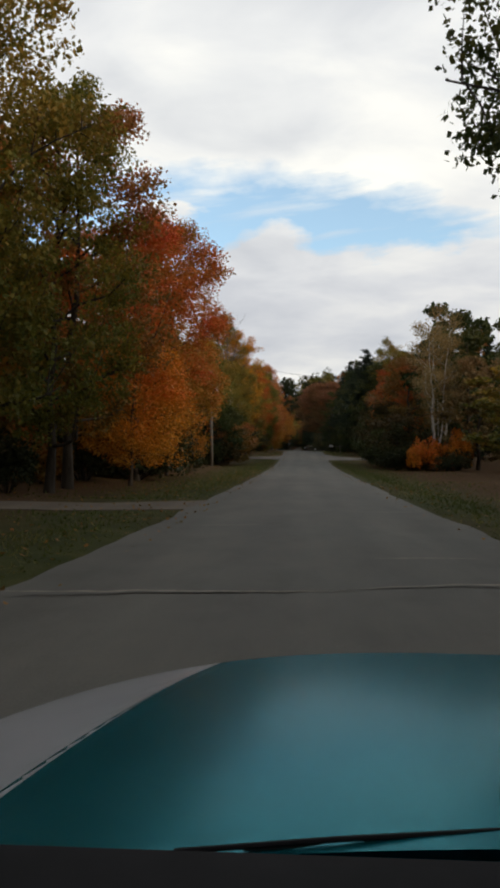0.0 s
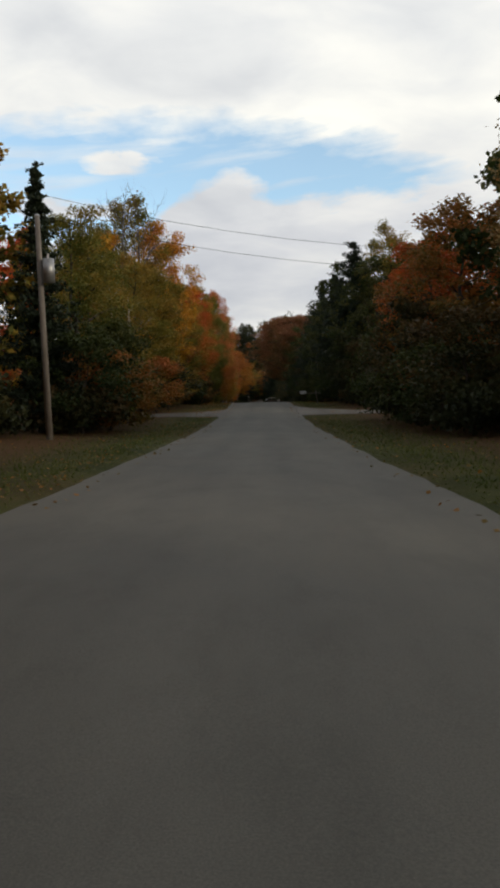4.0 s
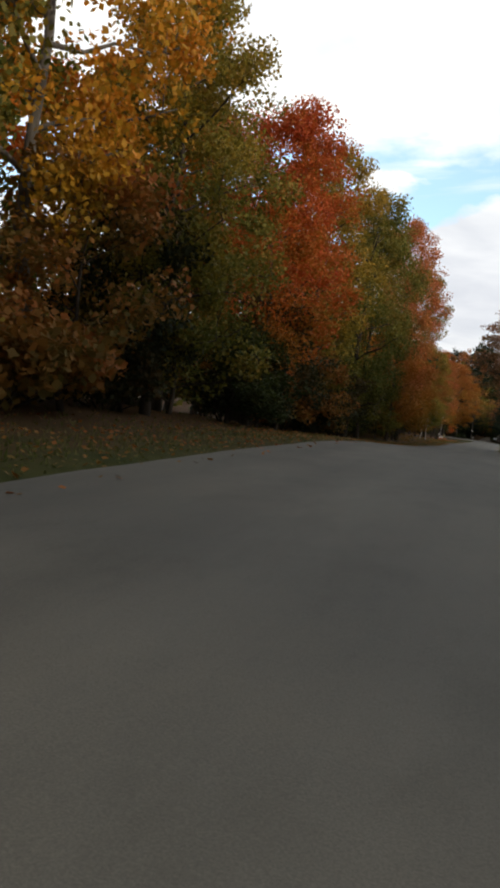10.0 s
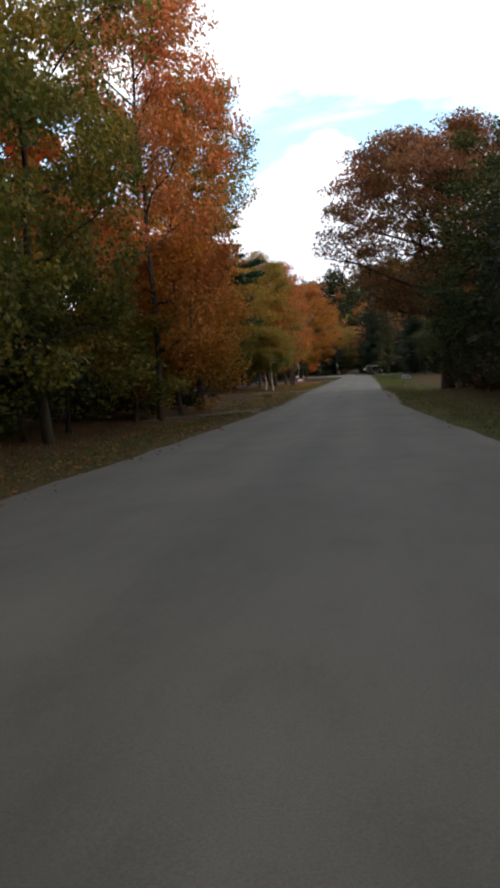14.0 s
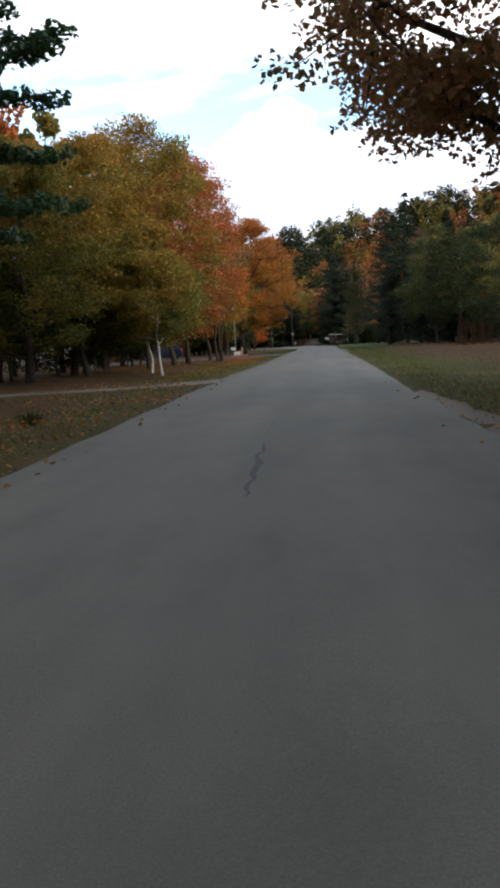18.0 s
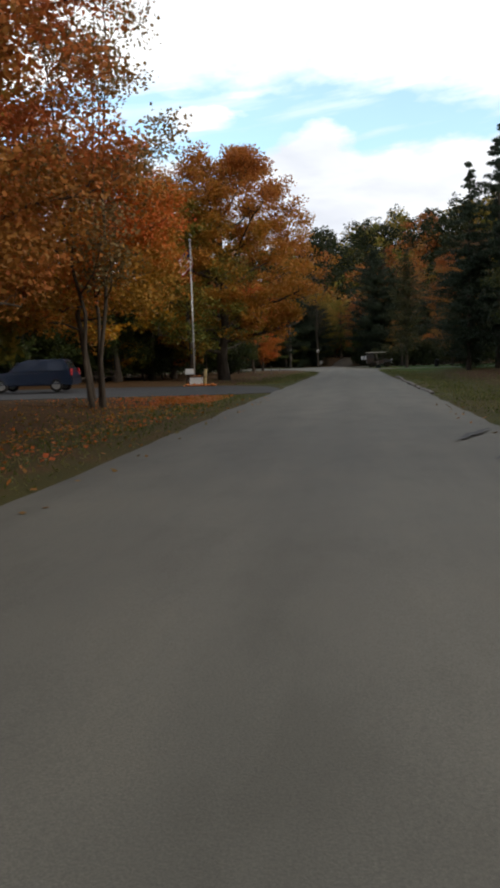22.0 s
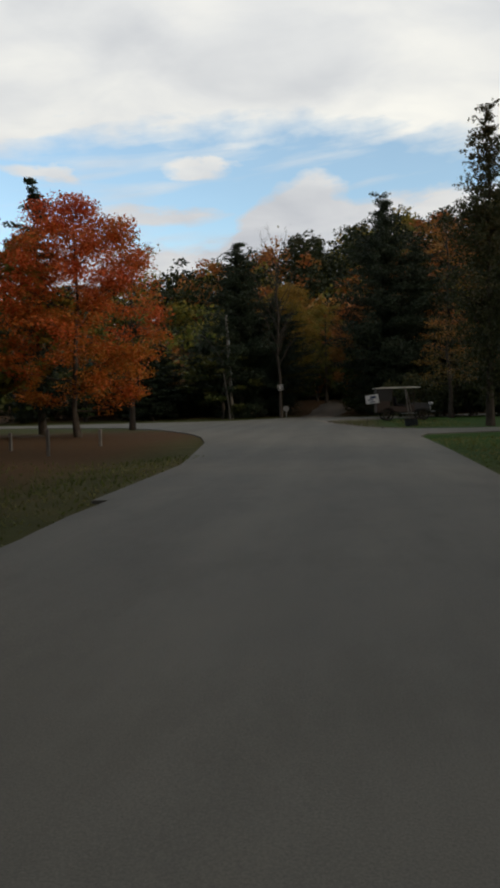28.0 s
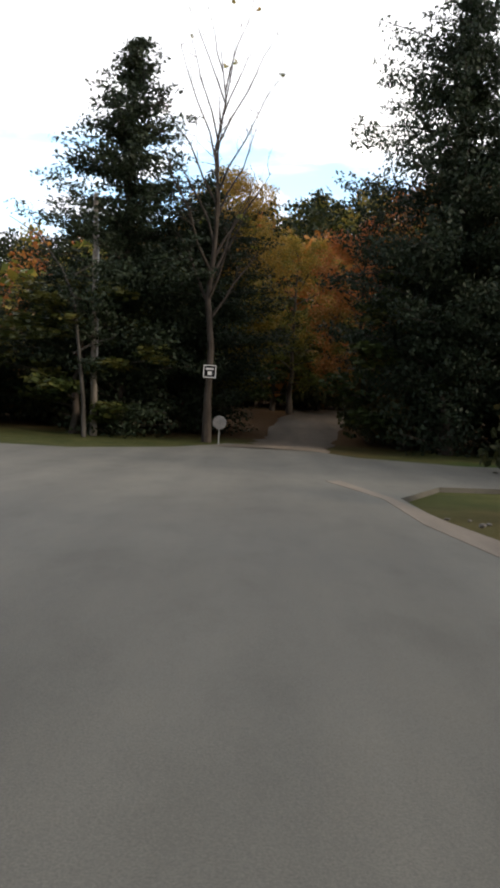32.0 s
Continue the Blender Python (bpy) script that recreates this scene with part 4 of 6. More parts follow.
def clearing(x, y):
    """Places where no tree of the woods stands."""
    if -19 < y < 0 and abs(x) < 5:
        return True
    if -11.5 < x < 0 and 48 < y < 73:
        return True
    if x > 0 and (91 < y < 104) and x < 18:
        return True
    if x < 0 and (90 < y < 101) or (x < 0 and 15.5 < y < 22 and x > -12):
        return True
    if x > 0 and 24 < y < 62 and x < 15:
        return True
    if x > 0 and 204 < y < 262 and x < 17:
        return True
    if x > 0 and 286 < y < 346 and x < 22:
        return True
    if x < 0 and x > -13.5 and 183 < y < 232:
        return True
    if x < 0 and (201 < y < 210 or 246 < y < 270) and x > -24:
        return True
    if x < 0 and 284 < y < 319 and x > -16:
        return True
    if x < 0 and 318 < y < 362 and x > -60:
        return True
    return -9 < x < 0 and y > 340


SPECIES_L = ("rust", "olive", "orange", "green", "rust", "red", "olive", "yellow")
SPECIES_R = ("green", "olive", "green", "green", "rust", "needle", "green", "brown")
placed = [o.location.copy() for o in bpy.data.objects if o.type == "EMPTY"]
for side, species in ((-1, SPECIES_L), (1, SPECIES_R)):
    for row, (x0, step, jit) in enumerate(((10.4, 6.0, 1.0), (16.0, 6.0, 1.8), (24.0, 13.0, 3.0))):
        y = -24.0 + row * 2
        while y < 352:
            y += step * R.uniform(0.8, 1.2)
            x = road_x(y) + side * (x0 + R.uniform(-jit, jit))
            if clearing(x, y) or (row == 0 and any((p.x - x) ** 2 + (p.y - y) ** 2 < 16 for p in placed)):
                continue
            sp = species[int(R.integers(len(species)))]
            if side > 0 and y < 92 and sp == "needle":
                sp = "green"
            if side > 0 and 92 < y < 200:
                sp = ("green", "needle", "green", "needle", "green")[int(R.integers(5))]
            if 200 < y < 300 and side < 0 and sp in ("red", "green"):
                sp = "olive"
            h = (13 + R.uniform(-2, 3) + row * 1.5) * (0.8 if y > 290 else 1)
            if side > 0 and 20 < y < 68:
                h *= 0.56
            if side > 0 and y > 256:
                x = max(x, 13.0)
            if y > 286 or (side > 0 and y > 256):
                sp = ("green", "needle", "olive", "green", "needle")[int(R.integers(5))]
            if sp == "needle":
                T("cedar", x, y, h, 7.0, sp)
            else:
                T("back" if row else "mid", x, y, h, R.uniform(7.0, 9.5), sp)

# dark thicket behind the lot and round the junction
for k in range(26):
    x, y = (-22 - 9 * R.uniform(), 263 + 1.6 * k) if k < 18 else (-40 + 7 * (k - 18), 352 + 3 * R.uniform())
    if -9 < x < 0.5:
        continue
    T("cedar" if k % 2 else "back", x, y, R.uniform(8, 12) if k < 18 else R.uniform(6, 8.5), 7.5, "needle" if k % 2 else "green")
# young trees that fill the woods edge down to the ground
for side, y0, y1, kinds in ((-1, 40, 186, ("olive", "shrub", "moss", "green", "rust")), (1, 66, 196, ("green", "shrub", "green", "green", "shrub"))):
    y = y0
    while y < y1:
        y += R.uniform(3.4, 5.6)
        x = road_x(y) + side * R.uniform(8.2, 9.8)
        if not clearing(x, y):
            tree("under", x, y, R.uniform(4.0, 7.0), R.uniform(4.5, 6.0), kinds[int(R.integers(5))], "young leafy tree filling the woods edge", name="young_tree", group="young trees")
# dark growth behind the campground and behind the lot
for x0_, y0_, y1_, st_ in ((-15.0, 208, 236, 3.2), (-17.0, 268, 300, 2.6), (-21.0, 264, 302, 3.0), (-13.2, 288, 300, 3.0), (19.0, 256, 300, 3.2), (21.5, 300, 345, 3.4)):
    y = y0_
    while y < y1_:
        y += st_ * R.uniform(0.8, 1.2)
        tree("under", x0_ + R.uniform(-1.2, 1.2), y, R.uniform(4.5, 7.0), R.uniform(4.5, 6.0), ("green", "shrub", "green")[int(R.integers(3))], "young leafy tree filling the woods edge", name="young_tree", group="young trees")
shrub(10.7, 64.2, 1.3, "orange", "orange-leaved bush at the foot of a birch", 1.4)
shrub(13.2, 65.0, 1.0, "orange", "orange-leaved bush at the foot of a birch", 1.5)
# undergrowth along the woods
for side in (-1, 1):
    y = -16.0
    while y < 300:
        y += R.uniform(2.2, 4.2)
        x = road_x(y) + side * (8.6 + R.uniform(0, 4.5))
        if clearing(x, y) or (side < 0 and 190 < y < 300) or (side > 0 and y > 200):
            continue
        shrub(x, y, R.uniform(0.9, 1.9), "shrub" if R.uniform() < 0.75 else ("rust" if side < 0 else "wine"))


# undergrowth under the end woods
for k in range(44):
    x = -34 + 1.35 * k + R.uniform(-0.4, 0.4)
    if not -7.4 < x < 0.8:
        shrub(x, 356.5 + R.uniform(-1.5, 3.5), R.uniform(1.0, 1.7), "shrub", hs=R.uniform(0.9, 1.5))


for k in range(16):
    shrub(-9 + 0.9 * k + R.uniform(-0.3, 0.3), 378 + R.uniform(-1.5, 4), R.uniform(1.4, 2.2), "shrub", hs=R.uniform(1.0, 1.6))


def far_woods():
    """The wooded ridge beyond the end of the road, and the woods either side of it."""
    rng = np.random.default_rng(5)
    out = [[], [], []]
    for _ in range(640):
        x, y = rng.uniform(-130, 130), 366 + 136 * rng.uniform() ** 0.7
        if -8 < x < 2 and y < 376:
            continue
        h, w = rng.uniform(8, 14), rng.uniform(6, 9)
        b0 = np.array([x, y, gz(x, y)])
        u = rng.normal(0, 1, (22, 3))
        u /= np.linalg.norm(u, axis=1)[:, None]
        tips = b0 + np.array([0, 0, h * 0.48]) + u * np.array([w / 2, w / 2, h * 0.52]) * rng.uniform(0.55, 1.0, (22, 1))
        out[int(rng.choice(3, p=(0.62, 0.24, 0.14)))].append(leaves(rng, tips, 0.95, 22, 0.38, 0.7))
    for q, m, lab in zip(out, ("far", "olive", "rust"), ("dark green", "olive", "rusty brown")):
        tagged(new("far_woods", leaf_mesh("far_woods", np.concatenate(q), LEAF[m])), f"distant {lab} woods on a ridge", "woods", kind="stuff")


far_woods()


def side_woods():
    """The woods that go on behind the rows along the road."""
    rng = np.random.default_rng(15)
    out = [[], [], []]
    for _ in range(420):
        x, y = rng.choice((-1, 1)) * rng.uniform(31, 95), rng.uniform(-70, 360)
        if -45 < x < 0 and 190 < y < 350 and x > -38 or (0 < x < 40 and y > 200 and x < 34):
            continue
        h, w = rng.uniform(10, 15), rng.uniform(7, 10)
        u = rng.normal(0, 1, (20, 3))
        u /= np.linalg.norm(u, axis=1)[:, None]
        tips = np.array([x, y, gz(x, y) + h * 0.5]) + u * np.array([w / 2, w / 2, h * 0.5]) * rng.uniform(0.55, 1.0, (20, 1))
        out[int(rng.choice(3, p=(0.4, 0.35, 0.25)))].append(leaves(rng, tips, 1.1, 12, 0.55, 0.7))
    for q, m, lab in zip(out, ("green", "olive", "rust"), ("dark green", "olive", "rusty brown")):
        tagged(new("side_woods", leaf_mesh("side_woods", np.concatenate(q), LEAF[m])), f"deep {lab} woods behind the road", "woods", kind="stuff")


side_woods()

# ---- things ----
PAINT = lambda n, c, r=0.3, coat=0.6, metal=0.0: mat(n, lambda nt, b: (nt.links.new(ramp_of(nt, nz(nt, 2.5, 4), [(0.3, tuple(v * 0.88 for v in c)), (0.7, tuple(v * 1.1 for v in c))]), b.inputs["Base Color"]),
                                                        setattr(b.inputs["Roughness"], "default_value", r), setattr(b.inputs["Coat Weight"], "default_value", coat), setattr(b.inputs["Metallic"], "default_value", metal)))
WOOD_POLE = mat("weathered_wood", bark_build((0.14, 0.125, 0.105), (0.30, 0.27, 0.235)))
WOOD_BROWN = mat("brown_wood", bark_build((0.07, 0.035, 0.02), (0.13, 0.065, 0.035)))
WOOD_DARK = mat("dark_wood", bark_build((0.03, 0.024, 0.02), (0.07, 0.055, 0.045)))
WHITE = simple("white_paint", (0.72, 0.72, 0.70), 0.5, 0, 0.08, 3)
GREY_METAL = simple("galvanised_metal", (0.42, 0.43, 0.43), 0.45, 0.7, 0.15, 8)
ALU = simple("pole_aluminium", (0.55, 0.56, 0.56), 0.4, 0.6, 0.1, 6)
BLACK = simple("black_plastic", (0.009, 0.009, 0.010), 0.7, 0, 0.3, 20, 0.2)
RUBBER = simple("tyre_rubber", (0.015, 0.015, 0.015), 0.85, 0, 0.3, 30)
TEAL = PAINT("teal_car_paint", (0.012, 0.31, 0.38), 0.27, 0.06, 0.7)
NAVY = PAINT("navy_car_paint", (0.012, 0.022, 0.05))
MAROON = PAINT("old_brown_paint", (0.036, 0.021, 0.016), 0.6, 0.05)
BLACKP = PAINT("old_black_paint", (0.012, 0.012, 0.013), 0.6, 0.1)
CARWHITE = PAINT("white_car_paint", (0.80, 0.80, 0.81))
CANVAS = simple("pale_canvas", (0.50, 0.49, 0.45), 0.8, 0, 0.12, 5)
RED_C, BLUE_C = simple("flag_red", (0.42, 0.03, 0.04), 0.8), simple("flag_blue", (0.02, 0.03, 0.13), 0.8)
INK = simple("printed_blue", (0.05, 0.07, 0.14), 0.7)
CONCRETE = simple("pale_concrete", (0.42, 0.40, 0.36), 0.85, 0, 0.25, 5)
ORANGE = simple("pumpkin_orange", (0.55, 0.17, 0.025), 0.5, 0, 0.2, 8)
STRAW = simple("straw", (0.42, 0.33, 0.16), 0.9, 0, 0.3, 14)
GLASS = mat("car_glass", lambda nt, b: (setattr(b.inputs["Base Color"], "default_value", (0.02, 0.025, 0.03, 1)), setattr(b.inputs["Roughness"], "default_value", 0.05)))


def part(name, bm, material, parent=None, label="", smooth=False):
    """Links a bmesh as one mesh object under a thing or a part."""
    me = bpy.data.meshes.new(name)
    bmesh.ops.recalc_face_normals(bm, faces=bm.faces[:])
    bm.to_mesh(me)
    bm.free()
    for m in material if isinstance(material, (list, tuple)) else (material,):
        me.materials.append(m)
    if smooth:
        me.polygons.foreach_set("use_smooth", [True] * len(me.polygons))
    ob = new(name, me)
    if parent:
        ob.parent = parent
    if label:
        tagged(ob, label)
    return ob


def box(size, at=(0, 0, 0), rot=(0, 0, 0), bevel=0.01, bm=None):
    bm = bm or bmesh.new()
    r = bmesh.ops.create_cube(bm, size=1.0)
    bmesh.ops.scale(bm, vec=size, verts=r["verts"])
    if bevel:
        es = list({e for v in r["verts"] for e in v.link_edges})
        r2 = bmesh.ops.bevel(bm, geom=es, offset=min(bevel, min(size) * 0.4), segments=1, affect="EDGES")
        vs = list({v for f in r2["faces"] for v in f.verts} | {v for v in r["verts"] if v.is_valid})
    else:
        vs = r["verts"]
    bmesh.ops.transform(bm, matrix=pose(*at, *rot), verts=vs)
    return bm


def cyl(r1, r2, depth, at=(0, 0, 0), rot=(0, 0, 0), seg=14, bm=None):
    bm = bm or bmesh.new()
    r = bmesh.ops.create_cone(bm, cap_ends=True, segments=seg, radius1=r1, radius2=r2, depth=depth)
    bmesh.ops.transform(bm, matrix=pose(*at, *rot), verts=r["verts"])
    return bm


def ball(r, at, squash=1.0, bm=None, seg=10):
    bm = bm or bmesh.new()
    q = bmesh.ops.create_uvsphere(bm, u_segments=seg, v_segments=seg // 2 + 2, radius=r)
    bmesh.ops.transform(bm, matrix=Matrix.Translation(at) @ Matrix.Diagonal((1, 1, squash, 1)), verts=q["verts"])
    return bm


def path_tube(pts, r, sides=6):
    v, f = [], []
    tube(v, f, [np.array(p, float) for p in pts], [r] * len(pts), sides)
    bm = bmesh.new()
    vs = [bm.verts.new(tuple(p)) for p in v]
    for q in f:
        bm.faces.new([vs[i] for i in q])
    return bm


def torus(R_, r, at, rot, bm=None, n=18, k=8):
    bm = bm or bmesh.new()
    m = pose(*at, *rot)
    g = [[bm.verts.new(m @ Vector(((R_ + r * math.cos(b)) * math.cos(a), (R_ + r * math.cos(b)) * math.sin(a), r * math.sin(b))))
          for b in (2 * math.pi * j / k for j in range(k))] for a in (2 * math.pi * i / n for i in range(n))]
    for i in range(n):
        for j in range(k):
            bm.faces.new((g[i][j], g[(i + 1) % n][j], g[(i + 1) % n][(j + 1) % k], g[i][(j + 1) % k]))
    return bm


def prism(profile, width, inset=0.0, bevel=0.03):
    """A side outline (x, z) drawn out to a width along y; the upper half may lean in."""
    bm = bmesh.new()
    top = max(z for x, z in profile)
    low = min(z for x, z in profile)
    rows_ = []
    for s in (-1, 1):
        rows_.append([bm.verts.new((x, s * (width / 2 - inset * max(0, (z - low) / (top - low) - 0.45) / 0.55), z)) for x, z in profile])
    bm.faces.new(rows_[0]), bm.faces.new(rows_[1][::-1])
    n = len(profile)
    for i in range(n):
        bm.faces.new((rows_[0][i], rows_[0][(i + 1) % n], rows_[1][(i + 1) % n], rows_[1][i]))
    bmesh.ops.recalc_face_normals(bm, faces=bm.faces[:])
    bmesh.ops.bevel(bm, geom=bm.edges[:], offset=bevel, segments=2, affect="EDGES", clamp_overlap=True)
    return bm


def thing(name, at, label, category, group="", rz=0.0, tilt=(0, 0)):
    ob = tagged(new(name), label, category, group)
    ob.matrix_world = pose(*at, tilt[0], tilt[1], rz)
    return ob


def wheel(parent, at, r=0.33, w=0.2, rim_mat=GREY_METAL, spokes=0):
    t = part("wheel", torus(r - w * 0.42, w * 0.42, at, (90, 0, 0)), RUBBER, parent, smooth=True)
    if spokes:
        bm = torus(r * 0.78, 0.025, at, (90, 0, 0))
        for i in range(spokes):
            cyl(0.012, 0.012, r * 1.5, at, (0, 180 * i / spokes, 0), 6, bm)
        cyl(0.06, 0.06, 0.12, at, (90, 0, 0), 10, bm)
        part("rim", bm, rim_mat, t)
    else:
        bm = cyl(r * 0.64, r * 0.64, w * 0.7, at, (90, 0, 0), 18)
        for i in range(5):
            box((0.05, w * 0.78, r * 1.1), at, (0, 72 * i, 0), 0.005, bm)
        part("rim", bm, rim_mat, t)
    return t


# utility poles and wires
def utility_pole(x, y, h, label, lean=0.0, transformer=False, double=False):
    z = gz(x, y)
    p = thing("utility_pole", (x, y, z - 0.3), label, "utility pole", tilt=(0, lean))
    part("shaft", cyl(0.15, 0.10, h + 0.3, (0, 0, (h + 0.3) / 2), seg=16), WOOD_POLE, p, smooth=True)
    if transformer:
        part("transformer", cyl(0.24, 0.24, 0.95, (0.36, 0, h - 1.95), seg=18), GREY_METAL, p, "pale grey transformer can", smooth=True)
        part("bracket", box((0.3, 0.08, 0.06), (0.18, 0, h - 1.7)), GREY_METAL, p)
        part("insulator", cyl(0.05, 0.03, 0.22, (0.36, 0, h - 1.37), seg=10), WHITE, p)
    if double:
        part("conduit", cyl(0.035, 0.035, h * 0.55, (0.15, -0.10, h * 0.62), seg=8), GREY_METAL, p, "pale conduit pipe")
    part("pole_cap", cyl(0.11, 0.06, 0.08, (0, 0, h + 0.33), seg=14), GREY_METAL, p)
    return p


utility_pole(-8.5, 70.6, 9.2, "weathered grey utility pole with a transformer", -1.2, True)
utility_pole(-11.0, 351.6, 9.7, "weathered grey utility pole with a pale conduit", -2.0, False, True)


def wire(a, b, sag, label="thin dark overhead wire"):
    pts = [(a[0] + (b[0] - a[0]) * t, a[1] + (b[1] - a[1]) * t, a[2] + (b[2] - a[2]) * t - sag * 4 * t * (1 - t)) for t in (i / 12 for i in range(13))]
    ob = part("overhead_wire", path_tube(pts, 0.010, 5), BLACK)
    tagged(ob, label, "wire")


wire((-8.5, 70.6, 8.6), (22, 81, 8.3), 1.4)
wire((-8.5, 70.6, 9.5), (22, 81, 9.3), 1.4)
wire((-16.0, 229.0, 7.25), (18.0, 227.6, 8.1), 0.95)


# small reflector posts, boards and boulders by the right driveway
s = thing("trailhead_sign", (4.9, 115.2, gz(4.9, 115.2)), "low pale board on a dark rail and posts", "sign", rz=4)
part("post", box((0.09, 0.09, 1.35), (-0.55, 0, 0.65)), WOOD_DARK, s)
part("post", box((0.09, 0.09, 1.35), (0.75, 0, 0.65), (0, -9, 0)), WOOD_POLE, s)
part("rail", box((1.9, 0.05, 0.07), (0.25, -0.06, 1.02)), WOOD_POLE, s)
part("board", box((0.62, 0.03, 0.12), (-0.62, -0.09, 1.16)), WHITE, s)
part("board", box((0.62, 0.03, 0.11), (-0.62, -0.09, 1.01)), WHITE, s)

# flagpole with a box planter of pumpkins at its foot
fx, fy = -9.7, 262.6
f = thing("flagpole", (fx, fy, gz(fx, fy) - 0.05), "tall pale metal flagpole with a striped flag", "flagpole", tilt=(0, 0))
part("shaft", cyl(0.042, 0.024, 8.3, (0, 0, 4.15), seg=12), ALU, f, smooth=True)
part("finial", ball(0.08, (0, 0, 8.36)), GREY_METAL, f, smooth=True)
part("cleat", box((0.18, 0.03, 0.03), (0, -0.06, 2.6)), GREY_METAL, f)
part("halyard", cyl(0.006, 0.006, 6.5, (0.07, 0, 4.9), seg=5), WHITE, f)
bm = bmesh.new()
g = [[bm.verts.new((-0.06 - 1.15 * i / 13 * 0.62 + 0.02 * j, 0.10 * math.sin(i * 0.9) * (0.3 + i / 13), 7.95 - 0.075 * j - 0.055 * i)) for i in range(14)] for j in range(14)]
for j in range(13):
    for i in range(13):
        q = bm.faces.new((g[j][i], g[j][i + 1], g[j + 1][i + 1], g[j + 1][i]))
        q.material_index = 2 if (i < 6 and j < 7) else j % 2
bmesh.ops.solidify(bm, geom=bm.faces[:], thickness=0.004)
part("flag", bm, [RED_C, WHITE, BLUE_C], f, "red and white striped flag with a blue corner")

pl = thing("planter_box", (fx + 0.25, fy - 0.75, gz(fx, fy - 0.7)), "white wooden planter box beside the flagpole", "planter", rz=8)
for dy in (-0.27, 0.27):
    part("side_board", box((0.72, 0.03, 0.52), (0, dy, 0.27)), WHITE, pl)
for dx in (-0.345, 0.345):
    part("end_board", box((0.03, 0.5, 0.52), (dx, 0, 0.27)), WHITE, pl)
part("soil", box((0.62, 0.46, 0.04), (0, 0, 0.44)), WOOD_DARK, pl)
part("trim", box((0.78, 0.03, 0.07), (0, -0.295, 0.53)), WOOD_BROWN, pl)
for k in range(19):
    a = k * 0.7
    r_ = 0.085 + 0.03 * math.sin(k * 2.3)
    px_, py_ = (fx + 0.25 + 0.22 * math.cos(a), fy - 0.75 + 0.13 * math.sin(a)) if k < 5 else (fx - 0.45 + 0.135 * (k - 4), fy - 1.22 - 0.10 * (k % 3))
    pz = gz(fx, fy) + 0.46 + r_ * 0.6 if k < 5 else gz(px_, py_) + r_ * 0.7
    pk = thing("pumpkin", (px_, py_, pz), "small orange pumpkin beside the planter box", "pumpkin", "pumpkins")
    bm = ball(r_, (0, 0, 0), 0.78, seg=12)
    for v in bm.verts:
        w_ = 1 + 0.06 * math.cos(8 * math.atan2(v.co.y, v.co.x))
        v.co.x, v.co.y = v.co.x * w_, v.co.y * w_
    part("flesh", bm, ORANGE, pk, smooth=True)
    part("stalk", cyl(0.018, 0.012, 0.06, (0, 0, r_ * 0.78), seg=6), WOOD_BROWN, pk)
hb = thing("straw_bundle", (fx + 0.72, fy - 0.55, gz(fx, fy)), "upright bundle of dry corn stalks", "corn stalks")
part("stalks", path_tube([(0, 0, 0), (0.02, 0, 0.5), (0.05, 0.02, 0.95)], 0.09, 8), STRAW, hb)
part("tie", torus(0.095, 0.015, (0.02, 0, 0.5), (0, 0, 0), n=12, k=5), WOOD_BROWN, hb)
nb = thing("notice_board", (fx - 0.22, fy - 0.35, gz(fx, fy)), "small white notice board behind the planter box", "notice board")
part("panel", box((0.5, 0.04, 0.32), (0, 0, 0.82)), WHITE, nb)
part("leg", box((0.05, 0.05, 0.7), (-0.18, 0.03, 0.35)), WOOD_DARK, nb)
part("leg", box((0.05, 0.05, 0.7), (0.18, 0.03, 0.35)), WOOD_DARK, nb)

# lot, parked car and station
slab("parking_lot", [(-3.7, 250.2), (-5.5, 249.6), (-9.3, 249.0), (-30, 247.5), (-30, 262), (-16.9, 262.5), (-7.7, 260.8), (-5.0, 258.2), (-4.0, 255.0)], lambda x, y: 0.022, ASPHALT_DARK, "dark asphalt parking lot beside the road", "parking lot")
slab("footpath", [(-3.9, 204.4), (-4.6, 203.8), (-7.0, 202.6), (-22, 200.0), (-22, 202.0), (-7.2, 204.6), (-4.6, 206.6), (-3.9, 207.2)], lambda x, y: 0.024, DIRT, "sandy track leading into the campground", "track")
worn = [(edge_r(y_) - 0.06, y_) for y_ in range(177, 197)]
worn += [(edge_r(y_) + 0.12 + 0.42 * math.sin((y_ - 176) / 21 * math.pi) * (0.8 + 0.25 * math.sin(y_ * 2.1)), y_) for y_ in range(196, 176, -1)]
slab("bare_margin", worn, lambda x, y: gz(x, y) + 0.022, DIRT, "worn sandy margin between the road and the lawn", "dirt margin")
slab("driveway_4", [(-3.6, 174.5), (-4.5, 173.8), (-9, 172.0), (-9, 174.0), (-4.6, 176.6), (-3.5, 177.6)], lambda x, y: gz(x, y) + 0.012, DIRT, "bare sandy patch beside the road", "track")


